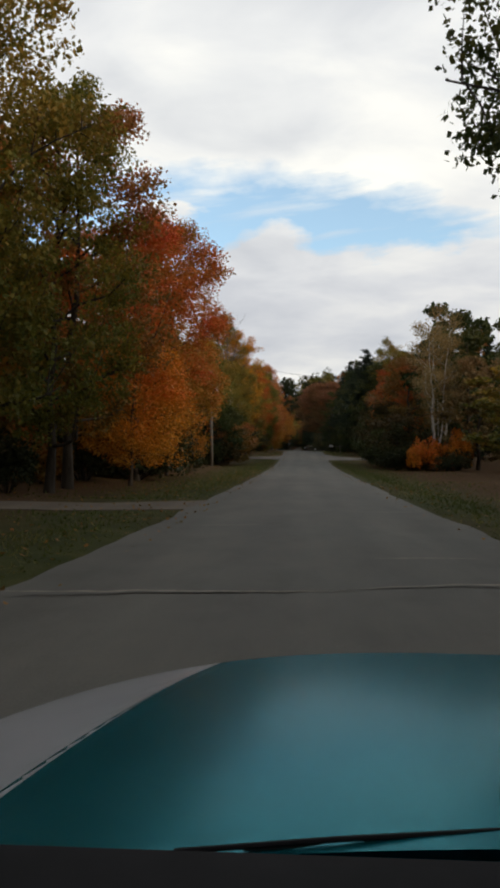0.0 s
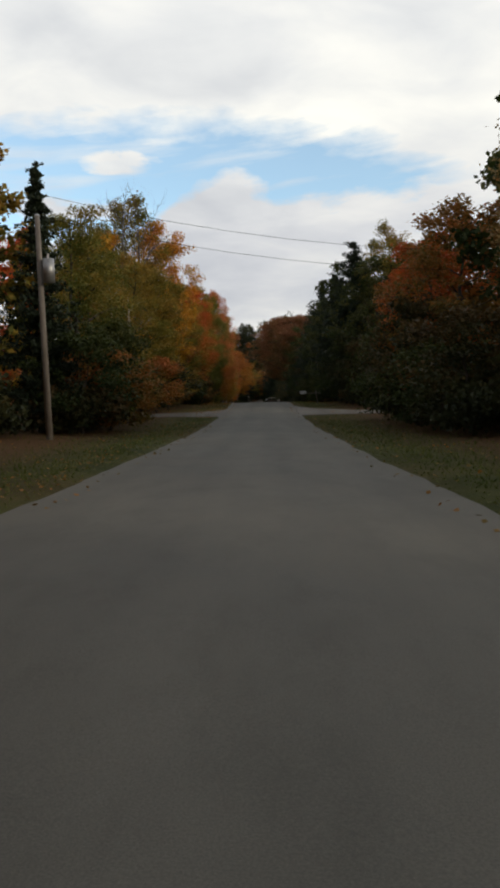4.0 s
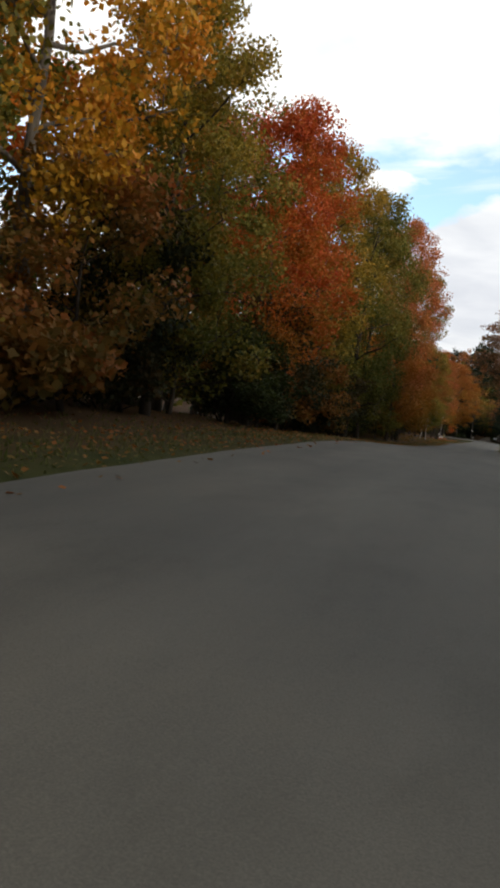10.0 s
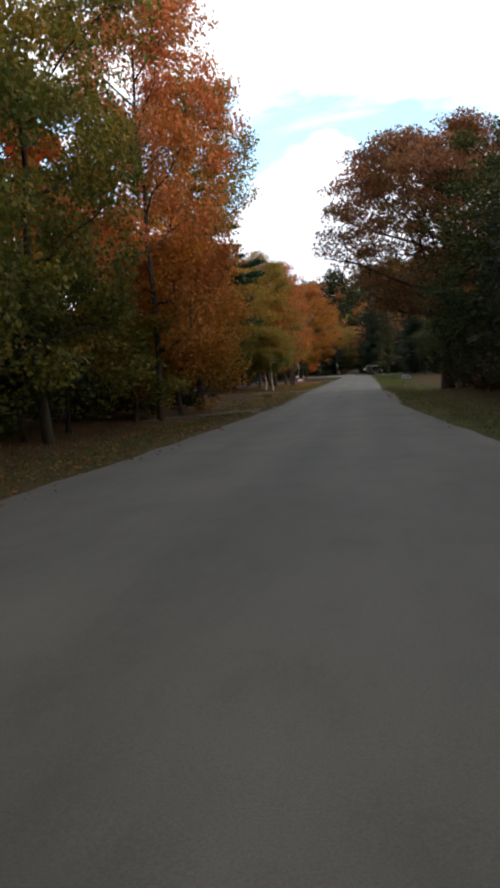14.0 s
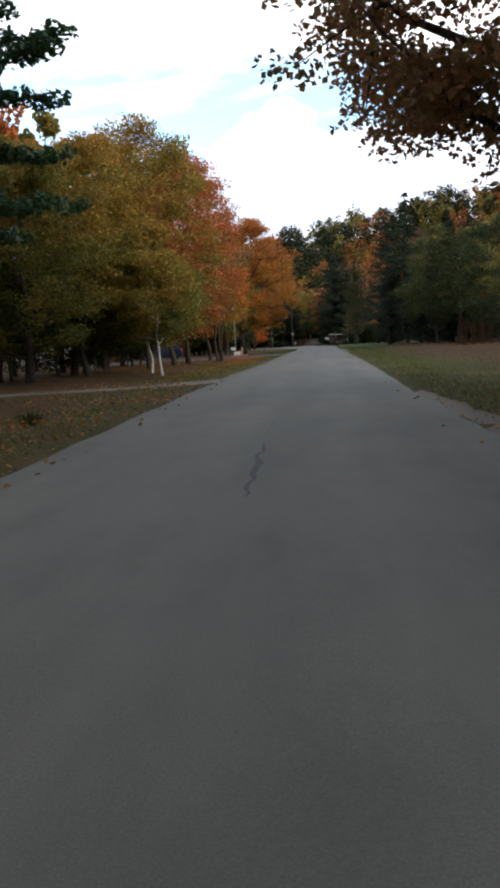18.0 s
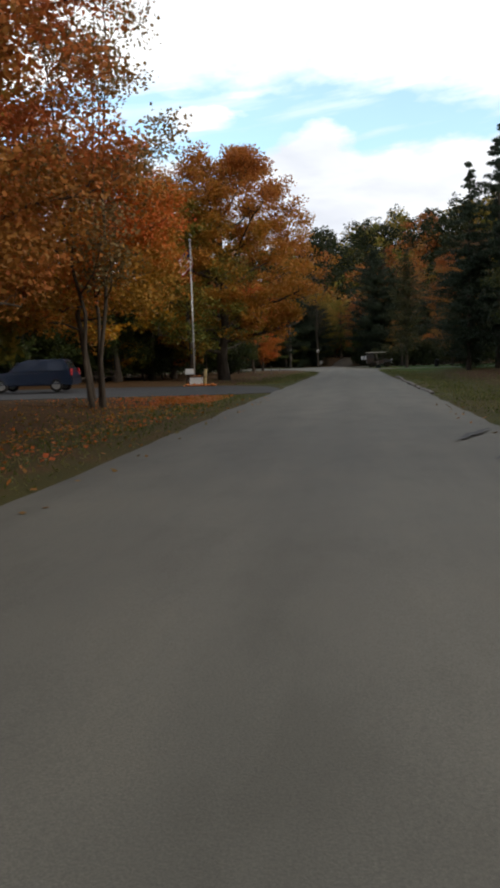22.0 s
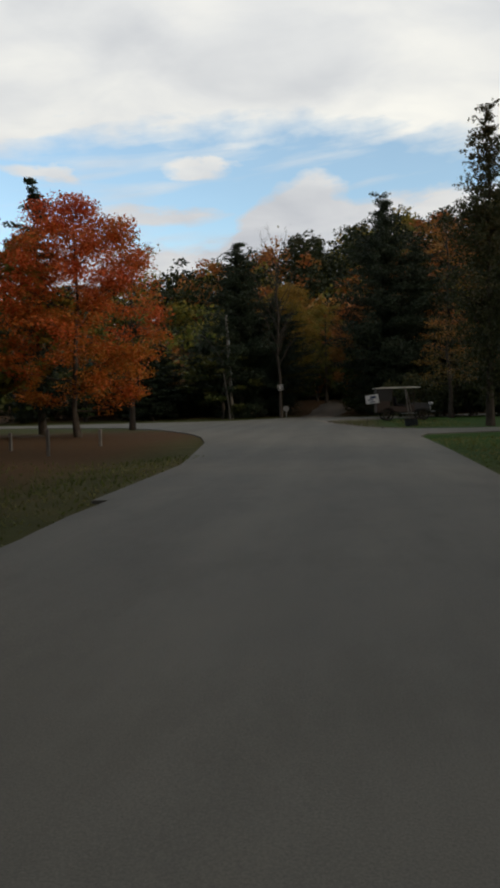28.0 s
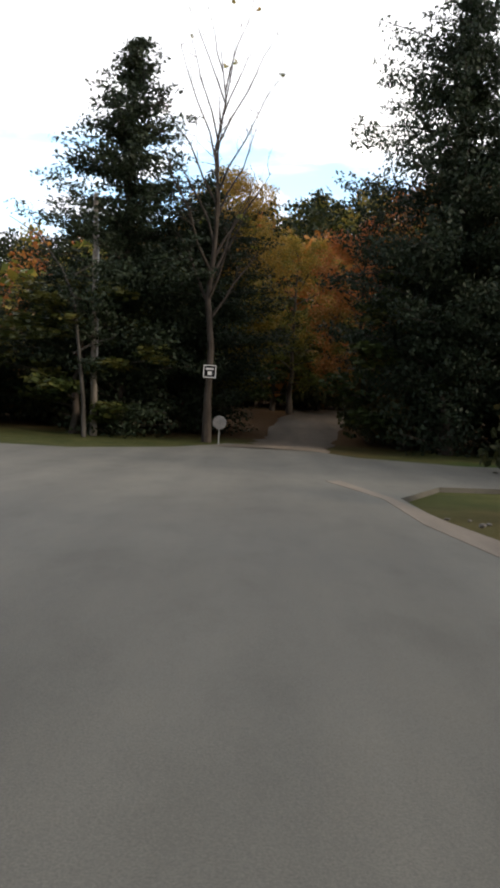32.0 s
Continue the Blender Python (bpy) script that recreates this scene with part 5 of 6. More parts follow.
def suv(x, y, rz, paint, label):
    c = thing("car", (x, y, 0.08), label, "car", rz=rz)
    part("body", prism([(-2.2, 0.32), (2.2, 0.32), (2.25, 0.62), (2.15, 0.92), (1.1, 1.02), (-2.15, 1.04), (-2.25, 0.6)], 1.82, 0.06, 0.06), paint, c)
    cab = part("cabin", prism([(1.05, 1.0), (0.45, 1.52), (0.1, 1.62), (-1.75, 1.64), (-2.1, 1.02)], 1.66, 0.22, 0.05), paint, c)
    for s_ in (-1, 1):
        for a, b2 in ((-0.05, 0.55), (-0.9, -0.15), (-1.7, -1.0)):
            bm = bmesh.new()
            vs = [bm.verts.new((px, s_ * (0.815 - 0.24 * max(0, (pz - 1.02) / 0.6)), pz)) for px, pz in ((a, 1.1), (b2 + (0.12 if a > -0.5 else 0), 1.1), (b2 - (0.25 if a > -0.5 else 0), 1.48), (a, 1.5))]
            bm.faces.new(vs)
            bmesh.ops.solidify(bm, geom=bm.faces[:], thickness=0.02)
            part("window", bm, GLASS, cab)
        for xx in (-1.4, 1.4):
            wheel(c, (xx, s_ * 0.82, 0.34), 0.34, 0.22)
        part("tail_light", box((0.08, 0.2, 0.35), (-2.16, s_ * 0.72, 0.98)), RED_C, c, "red tail light")
        part("headlight", box((0.1, 0.3, 0.14), (2.16, s_ * 0.65, 0.78)), WHITE, c, "pale headlight")
    part("rear_window", box((0.03, 1.2, 0.42), (-1.95, 0, 1.32), (0, 17, 0)), GLASS, c)
    part("windscreen", box((0.03, 1.3, 0.62), (0.80, 0, 1.28), (0, -48, 0)), GLASS, c)
    return c


suv(-16.8, 256.3, 186, NAVY, "dark blue parked car on the lot")
suv(-30.0, 221.0, 100, CARWHITE, "white car parked among the campground trees")


def house(x, y, rz):
    h = thing("ranger_house", (x, y, gz(x, y)), "low dark brown wooden house with white window frames", "house", rz=rz)
    part("wall", box((7.0, 5.0, 2.7), (0, 0, 1.35), bevel=0.02), WOOD_BROWN, h)
    bm = bmesh.new()
    vs = [bm.verts.new(p) for p in ((-4, -3.1, 2.55), (4, -3.1, 2.55), (4, 0, 4.1), (-4, 0, 4.1), (-4, 3.1, 2.55), (4, 3.1, 2.55))]
    bm.faces.new((vs[0], vs[1], vs[2], vs[3])), bm.faces.new((vs[3], vs[2], vs[5], vs[4]))
    bmesh.ops.solidify(bm, geom=bm.faces[:], thickness=0.12)
    part("roof", bm, WOOD_DARK, h)
    part("eave_board", box((8.0, 0.05, 0.18), (0, -3.1, 2.52)), WHITE, h)
    for px in (-2.2, 0.6, 2.4):
        w = part("window", box((0.75, 0.06, 1.0), (px, -2.52, 1.55)), GLASS, h)
        for dx in (-0.4, 0.4):
            part("frame", box((0.09, 0.08, 1.15), (px + dx, -2.54, 1.55)), WHITE, w)
        for dz in (-0.53, 0.53):
            part("frame", box((0.71, 0.08, 0.09), (px, -2.54, 1.55 + dz)), WHITE, w)
    for dx in (-0.5, 0.5):
        part("door_frame", box((0.1, 0.08, 2.1), (-0.9 + dx, -2.54, 1.05)), WHITE, h)
    part("door", box((0.9, 0.06, 2.05), (-0.9, -2.52, 1.03)), WOOD_DARK, h)


house(-27.5, 266.5, 20)


def camper(x, y, rz, ln=6.2):
    c = thing("camper_trailer", (x, y, gz(x, y)), "white camper trailer among the campground trees", "camper", "campers", rz=rz)
    part("body", prism([(-ln / 2, 0.5), (ln / 2 - 0.3, 0.5), (ln / 2, 1.1), (ln / 2 - 0.35, 2.7), (-ln / 2 + 0.1, 2.75), (-ln / 2 - 0.05, 1.4)], 2.3, 0.05, 0.1), CARWHITE, c)
    part("stripe", box((ln * 0.9, 2.33, 0.16), (-0.05, 0, 1.15)), NAVY, c)
    for px in (-1.6, 1.2):
        for s_ in (-1, 1):
            part("window", box((0.95, 0.04, 0.55), (px, s_ * 1.145, 1.85)), GLASS, c)
    part("door", box((0.65, 0.04, 1.7), (0.1, -1.15, 1.45)), WHITE, c)
    for s_ in (-1, 1):
        wheel(c, (-0.3, s_ * 1.02, 0.33), 0.33, 0.2)
    part("hitch", box((1.0, 0.1, 0.1), (ln / 2 + 0.3, 0, 0.5)), BLACK, c)
    part("jack", cyl(0.04, 0.04, 0.55, (ln / 2 + 0.7, 0, 0.27)), BLACK, c)


camper(-27.0, 229.0, 70)
camper(-24.5, 243.0, 35, 5.4)
camper(-33.0, 212.0, 110)


def picnic_table(x, y, rz):
    t = thing("picnic_table", (x, y, gz(x, y)), "dark weathered wooden picnic table under the trees", "picnic table", "picnic tables", rz=rz)
    for k in range(4):
        part("plank", box((1.9, 0.17, 0.04), (0, -0.285 + 0.19 * k, 0.74)), WOOD_DARK, t)
    for s_ in (-1, 1):
        part("bench", box((1.9, 0.25, 0.04), (0, s_ * 0.72, 0.44)), WOOD_DARK, t)
        for e in (-0.65, 0.65):
            part("leg", box((0.05, 0.09, 0.85), (e, s_ * 0.36, 0.37), (s_ * 28, 0, 0)), WOOD_DARK, t)
    for e in (-0.62, 0.62):
        part("crossbar", box((0.05, 1.55, 0.09), (e, 0, 0.4)), WOOD_DARK, t)


picnic_table(-17.0, 268.5, 10)
picnic_table(-16.5, 212.0, 60)

# small printed sign by the road and reddish upright brush stems beyond the right lawn
bz = 1.0 - gz(3.2, 191.8)
b = thing("post_sign", (3.2, 191.8, gz(3.2, 191.8)), "small white printed sign board on two thin dark stakes", "sign", rz=-3)
part("panel", box((0.56, 0.03, 0.25), (0, 0, bz)), WHITE, b)
part("lettering", box((0.20, 0.008, 0.05), (-0.12, -0.018, bz), bevel=0), INK, b, "dark unreadable lettering")
part("emblem", box((0.14, 0.008, 0.13), (0.12, -0.018, bz + 0.015), bevel=0.002), INK, b, "blue printed emblem")
for dx in (-0.22, 0.22):
    part("stake", box((0.022, 0.022, bz + 0.2), (dx, 0.028, bz / 2 - 0.02)), WOOD_DARK, b)
# stands for brush stems, built as uneven uprights; its rails are added
st = thing("wood_screen", (13.2, 247.0, gz(13.2, 247)), "reddish brown upright brush stems beyond the lawn", "fence", rz=-6)
for k in range(16):
    part("slat", box((0.06 + 0.025 * (k % 2), 0.03, 1.5 + 0.17 * (k * 7 % 5)), (-1.4 + 0.185 * k + 0.05 * (k * 3 % 4), 0, 0.72 + 0.085 * (k * 7 % 5))), WOOD_BROWN, st)
for zz in (0.35, 1.4):
    part("rail", box((3.1, 0.05, 0.09), (0, 0.05, zz)), WOOD_DARK, st)

KERB = simple("kerb_concrete", (0.16, 0.145, 0.125), 0.9, var=0.45, scale=7.0)
# dark tuft and a small heap of cut branches on the campground verge
tf = thing("grass_tuft", (-6.2, 193.0, gz(-6.2, 193.0)), "dark uncut tuft of grass on the verge", "grass tuft")
rt = np.random.default_rng(61)
vv, ff = [], []
for _ in range(70):
    a_, r_ = rt.uniform(0, 6.28), rt.uniform(0, 0.22)
    b_ = np.array([r_ * math.cos(a_), r_ * math.sin(a_), -0.02])
    tube(vv, ff, [b_, b_ * 1.3 + np.array([0, 0, 0.16]), b_ * 2.0 + np.array([0, 0, rt.uniform(0.22, 0.42)])], (0.012, 0.009, 0.002), 3)
part_ = new("blades", mesh_of("blades", vv, ff, LEAF["green"]))
part_.parent = tf
hp = thing("brush_heap", (-6.5, 185.5, gz(-6.5, 185.5)), "small heap of dry cut branches on the grass", "brush heap")
for k in range(14):
    a_ = rt.uniform(-0.5, 0.5) + (math.pi if k % 2 else 0)
    x_, y_, l_ = rt.uniform(-0.35, 0.35), rt.uniform(-0.2, 0.2), rt.uniform(0.4, 0.9)
    e_ = np.array([math.cos(a_) * l_, math.sin(a_) * l_, rt.uniform(0.05, 0.25)])
    vv, ff = [], []
    tube(vv, ff, [np.array([x_, y_, 0.03]), np.array([x_, y_, 0.05]) + e_ * 0.5, np.array([x_, y_, 0.03]) + e_], (0.014, 0.010, 0.004), 4)
    o_ = new("branch", mesh_of("branch", vv, ff, BARK_GREY))
    o_.parent = hp

# broken kerb along the right edge
for k in range(11):
    y0 = 247.5 + k * 2.35
    kb = thing("kerb_stone", (edge_r(y0) + 0.14 + 0.03 * math.sin(k * 1.7) + 0.045 * max(0, k - 5), y0, 0.0), "weathered pale concrete kerb stone", "kerb", "kerb stones", rz=-1.2 + 1.6 * math.sin(k * 2.1))
    part("block", box((0.19, 2.12 + 0.16 * math.sin(k * 3.1), 0.22), (0, 0, -0.035 + 0.02 * math.sin(k * 5.0)), bevel=0.035), KERB, kb)

# old open truck, sign and post on the island lawn
tr = thing("antique_truck", (3.3, 331.6, gz(3.3, 331.6)), "brown antique open truck with a flat pale roof", "truck", rz=6)
part("body", prism([(-1.75, 0.55), (0.65, 0.55), (0.65, 1.02), (0.1, 1.02), (0.1, 0.92), (-0.9, 0.92), (-0.9, 1.28), (-1.75, 1.28)], 1.35, 0.0, 0.025), MAROON, tr)
part("bonnet", prism([(0.62, 0.62), (1.72, 0.62), (1.72, 1.02), (1.5, 1.1), (0.62, 1.16)], 0.8, 0.1, 0.05), BLACKP, tr, "black bonnet")
part("radiator", box((0.07, 0.62, 0.52), (1.76, 0, 0.86)), GREY_METAL, tr, "dull metal radiator")
part("roof", prism([(-1.85, 2.10), (1.0, 2.10), (1.05, 2.15), (0.6, 2.19), (-1.4, 2.19), (-1.88, 2.15)], 1.55, 0, 0.015), CANVAS, tr, "pale flat canvas roof")
for px in (-1.7, -0.75, 0.62):
    for s_ in (-1, 1):
        part("roof_post", box((0.05, 0.05, 1.35), (px, s_ * 0.64, 1.45)), WOOD_DARK, tr)
for s_ in (-1, 1):
    part("side_curtain", box((0.98, 0.02, 0.80), (-1.22, s_ * 0.655, 1.69), bevel=0.005), BLACKP, tr, "dark rolled-down side curtain")
part("rear_curtain", box((0.02, 1.26, 0.80), (-1.73, 0, 1.69), bevel=0.005), BLACKP, tr, "dark rear curtain")
part("seat", box((0.5, 1.2, 0.16), (-0.2, 0, 1.0), bevel=0.05), BLACK, tr)
part("seat_back", box((0.14, 1.2, 0.5), (-0.52, 0, 1.28), (0, -8, 0), 0.05), BLACK, tr)
part("windscreen_frame", box((0.04, 1.25, 0.05), (0.6, 0, 1.75)), BLACK, tr)
part("steering_wheel", torus(0.19, 0.015, (0.3, 0.3, 1.32), (0, -50, 0), n=16, k=6), BLACK, tr)
for s_ in (-1, 1):
    part("headlamp", cyl(0.11, 0.10, 0.12, (1.84, s_ * 0.38, 1.05), (0, 90, 0)), GREY_METAL, tr)
    part("running_board", box((1.0, 0.22, 0.03), (0.3, s_ * 0.74, 0.46)), GREY_METAL, tr)
    for px in (-1.05, 1.25):
        fn = bmesh.new()
        n_ = 9
        ring = [[fn.verts.new((px + 0.47 * math.cos(math.pi * (i / (n_ - 1))), s_ * 0.66 + sgn, 0.40 + 0.47 * math.sin(math.pi * (i / (n_ - 1))))) for i in range(n_)] for sgn in (-0.13, 0.13)]
        for i in range(n_ - 1):
            fn.faces.new((ring[0][i], ring[0][i + 1], ring[1][i + 1], ring[1][i]))
        bmesh.ops.solidify(fn, geom=fn.faces[:], thickness=0.02)
        part("mudguard", fn, BLACKP, tr)
        wheel(tr, (px, s_ * 0.68, 0.38), 0.38, 0.11, WOOD_DARK, 6)
part("bumper", box((0.05, 1.3, 0.09), (1.98, 0, 0.55)), GREY_METAL, tr)
sg = thing("yard_sign", (0.95, 319.9, gz(0.95, 319.9)), "small white printed board sign on thin stakes", "sign", rz=-4)
part("panel", box((0.66, 0.02, 0.44), (0, 0, 1.46), (0, -6, 0), 0.006), WHITE, sg)
part("print", box((0.30, 0.008, 0.12), (0.05, -0.013, 1.56), (0, -6, 0), 0), INK, sg, "smudged dark blue picture")
part("print", box((0.26, 0.008, 0.05), (-0.08, -0.013, 1.43), (0, -6, 0), 0), INK, sg, "dark unreadable line")
part("print", box((0.24, 0.008, 0.06), (0.02, -0.013, 1.33), (0, -6, 0), 0), INK, sg, "dark unreadable line")
for dx in (-0.26, 0.26):
    part("stake", cyl(0.008, 0.008, 1.5, (dx, 0.015, 0.72), seg=6), BLACK, sg)
SLATE = simple("dark_slate_paint", (0.028, 0.034, 0.036), 0.8, 0, 0.3, 7, 0.2)
po = thing("planter_post", (2.75, 319.2, gz(2.75, 319.2)), "leaning grey wooden post in a dark planter tub", "post", tilt=(0, -4))
part("post", box((0.07, 0.07, 1.75), (-0.03, 0, 1.15), (0, -3, 0)), WOOD_POLE, po)
part("batten", box((0.04, 0.05, 1.5), (0.10, 0, 1.05), (0, -8, 0)), WOOD_POLE, po, "split pale batten")
tub = part("tub", box((0.62, 0.5, 0.36), (0.08, 0, 0.20), bevel=0.04), SLATE, po, "dark slate-coloured tub")
for dy in (-0.25, 0.25):
    part("rim", box((0.66, 0.05, 0.035), (0.08, dy, 0.39), bevel=0.01), WOOD_DARK, tub)
for dx in (-0.225, 0.385):
    part("rim", box((0.05, 0.45, 0.035), (dx, 0, 0.39), bevel=0.01), WOOD_DARK, tub)
part("soil", box((0.52, 0.42, 0.03), (0.08, 0, 0.36), bevel=0.005), WOOD_DARK, po)
part("stick", cyl(0.014, 0.010, 0.62, (-0.48, 0, 0.46), (0, -38, 0), 6), WOOD_DARK, po, "thin dark stick")

# sign on the bare tree, disc and dead leaning trunk at the junction
ts = thing("tree_sign", (-6.37, 351.02, 2.85), "small black sign with a white border on a tree", "sign", rz=0)
part("plate", box((0.50, 0.02, 0.50), (0, 0, 0)), BLACK, ts)
for dx, dz, sx, sz in ((0, 0.235, 0.5, 0.03), (0, -0.235, 0.5, 0.03), (-0.235, 0, 0.03, 0.44), (0.235, 0, 0.03, 0.44)):
    part("border", box((sx, 0.012, sz), (dx, -0.014, dz), bevel=0), WHITE, ts)
part("bar", box((0.30, 0.012, 0.07), (0, -0.014, 0.10), bevel=0), WHITE, ts)
part("bar", box((0.16, 0.012, 0.14), (0, -0.014, -0.07), bevel=0), WHITE, ts)
part("bracket", box((0.06, 0.14, 0.06), (0, 0.07, 0)), GREY_METAL, ts)
DULL = simple("dull_grey_paint", (0.17, 0.17, 0.165), 0.8, 0.0, 0.2, 8)
ds = thing("marker_disc", (-5.85, 350.6, gz(-5.85, 350.6)), "grey round marker plate on a short stake", "marker")
part("disc", cyl(0.27, 0.27, 0.03, (0, 0, 0.85), (90, 0, 0), 22), DULL, ds)
part("stake", cyl(0.025, 0.025, 1.1, (0, 0.03, 0.5), seg=8), GREY_METAL, ds)
BARK_DEAD = mat("bark_dead", bark_build((0.035, 0.032, 0.028), (0.095, 0.09, 0.08)))
dt = thing("dead_trunk", (-11.3, 350.2, gz(-11.3, 350.2)), "bent leaning dead grey tree trunk", "dead tree")
vv, ff = [], []
tube(vv, ff, [np.array(p) for p in ((0.25, 0, -0.1), (0.15, 0, 1.5), (-0.1, 0, 3.4), (-0.42, 0.1, 5.4), (-0.9, 0.1, 6.4), (-1.9, 0.2, 7.7), (-3.1, 0.2, 8.4))], (0.10, 0.08, 0.065, 0.05, 0.04, 0.03, 0.012), 9)
tr_ = new("trunk", mesh_of("trunk", vv, ff, BARK_DEAD, smooth=True))
tr_.parent = dt
for k, (bz, ex) in enumerate(((4.4, -1.6), (3.2, 1.2), (6.2, 0.8))):
    vv, ff = [], []
    tube(vv, ff, [np.array((-0.2 - 0.1 * k, 0, bz)), np.array((ex * 0.6 - 0.2, 0.1, bz + 0.5)), np.array((ex, 0.2, bz + 0.7))], (0.04, 0.025, 0.008), 5)
    o_ = new("branch", mesh_of("branch", vv, ff, BARK_DEAD))
    o_.parent = dt


def dirt_road():
    verts, faces = [], []
    ys_ = list(range(348, 379, 2))
    for k, y in enumerate(ys_):
        c = -4.0 + 0.13 * (y - 348)
        verts += [(c + dx, y, gz(c, y) + dz) for dx, dz in ((-2.0, -0.05), (-1.8 + 0.25 * math.sin(y * 0.9), 0.05), (0, 0.08), (1.9 + 0.25 * math.sin(y * 1.3), 0.05), (2.2, -0.05))]
        if k:
            faces += [((k - 1) * 5 + i, (k - 1) * 5 + i + 1, k * 5 + i + 1, k * 5 + i) for i in range(4)]
    return mesh_of("dirt_road", verts, faces, DIRT, smooth=True)


tagged(new("dirt_road", dirt_road()), "pale dirt track climbing into the woods", "track", kind="structure")
edge_line = [(2.6, 315.2), (1.25, 317.0), (0.4, 319.5), (-0.05, 321.6), (-0.45, 323.7), (-0.85, 325.5), (-1.15, 327), (-1.45, 328.8), (-1.75, 330.5), (-1.9, 333.2), (-2.6, 336.0)]
spill = [(x + 0.14 + 0.10 * math.sin(k * 1.9), y + 0.2) for k, (x, y) in enumerate(edge_line)] + [(x - 0.10 - 0.16 * abs(math.sin(k * 2.7 + 1)), y - 0.1) for k, (x, y) in reversed(list(enumerate(edge_line)))]
slab("sand_spill", spill, lambda x, y: 0.058, SAND, "sandy washed-out edge of the road", "sand", 0.1)
rs = np.random.default_rng(44)
for k in range(26):
    ex, ey = edge_line[int(rs.integers(0, 9))]
    st_ = thing("stone", (ex + 0.25 + rs.uniform(-0.3, 0.5), ey + rs.uniform(-0.7, 0.7), 0.06), "small pale loose stone on the sandy edge", "stone", "loose stones", rz=float(rs.uniform(0, 180)))
    q_ = float(rs.uniform(0.035, 0.09))
    part("pebble", box((q_ * 1.5, q_, q_ * 0.7), (0, 0, q_ * 0.25), bevel=q_ * 0.22), KERB, st_)

# posts near the red maple
for x_, y_, h_ in ((-9.5, 303.3, 0.85), (-8.9, 306.5, 0.6), (-11.5, 305.0, 0.6)):
    p = thing("wooden_post", (x_, y_, gz(x_, y_)), "short pale wooden marker post in the grass", "post", "marker posts")
    part("shaft", box((0.10, 0.10, h_ + 0.1), (0, 0, h_ / 2 - 0.05), bevel=0.015), WOOD_POLE, p)
bar = thing("litter_bin", (10.5, 322.0, gz(10.5, 322)), "black cylindrical litter bin on the lawn", "bin")
part("drum", cyl(0.28, 0.30, 0.85, (0, 0, 0.42), seg=18), BLACK, bar)
part("lid", cyl(0.31, 0.2, 0.1, (0, 0, 0.9), seg=18), BLACK, bar)


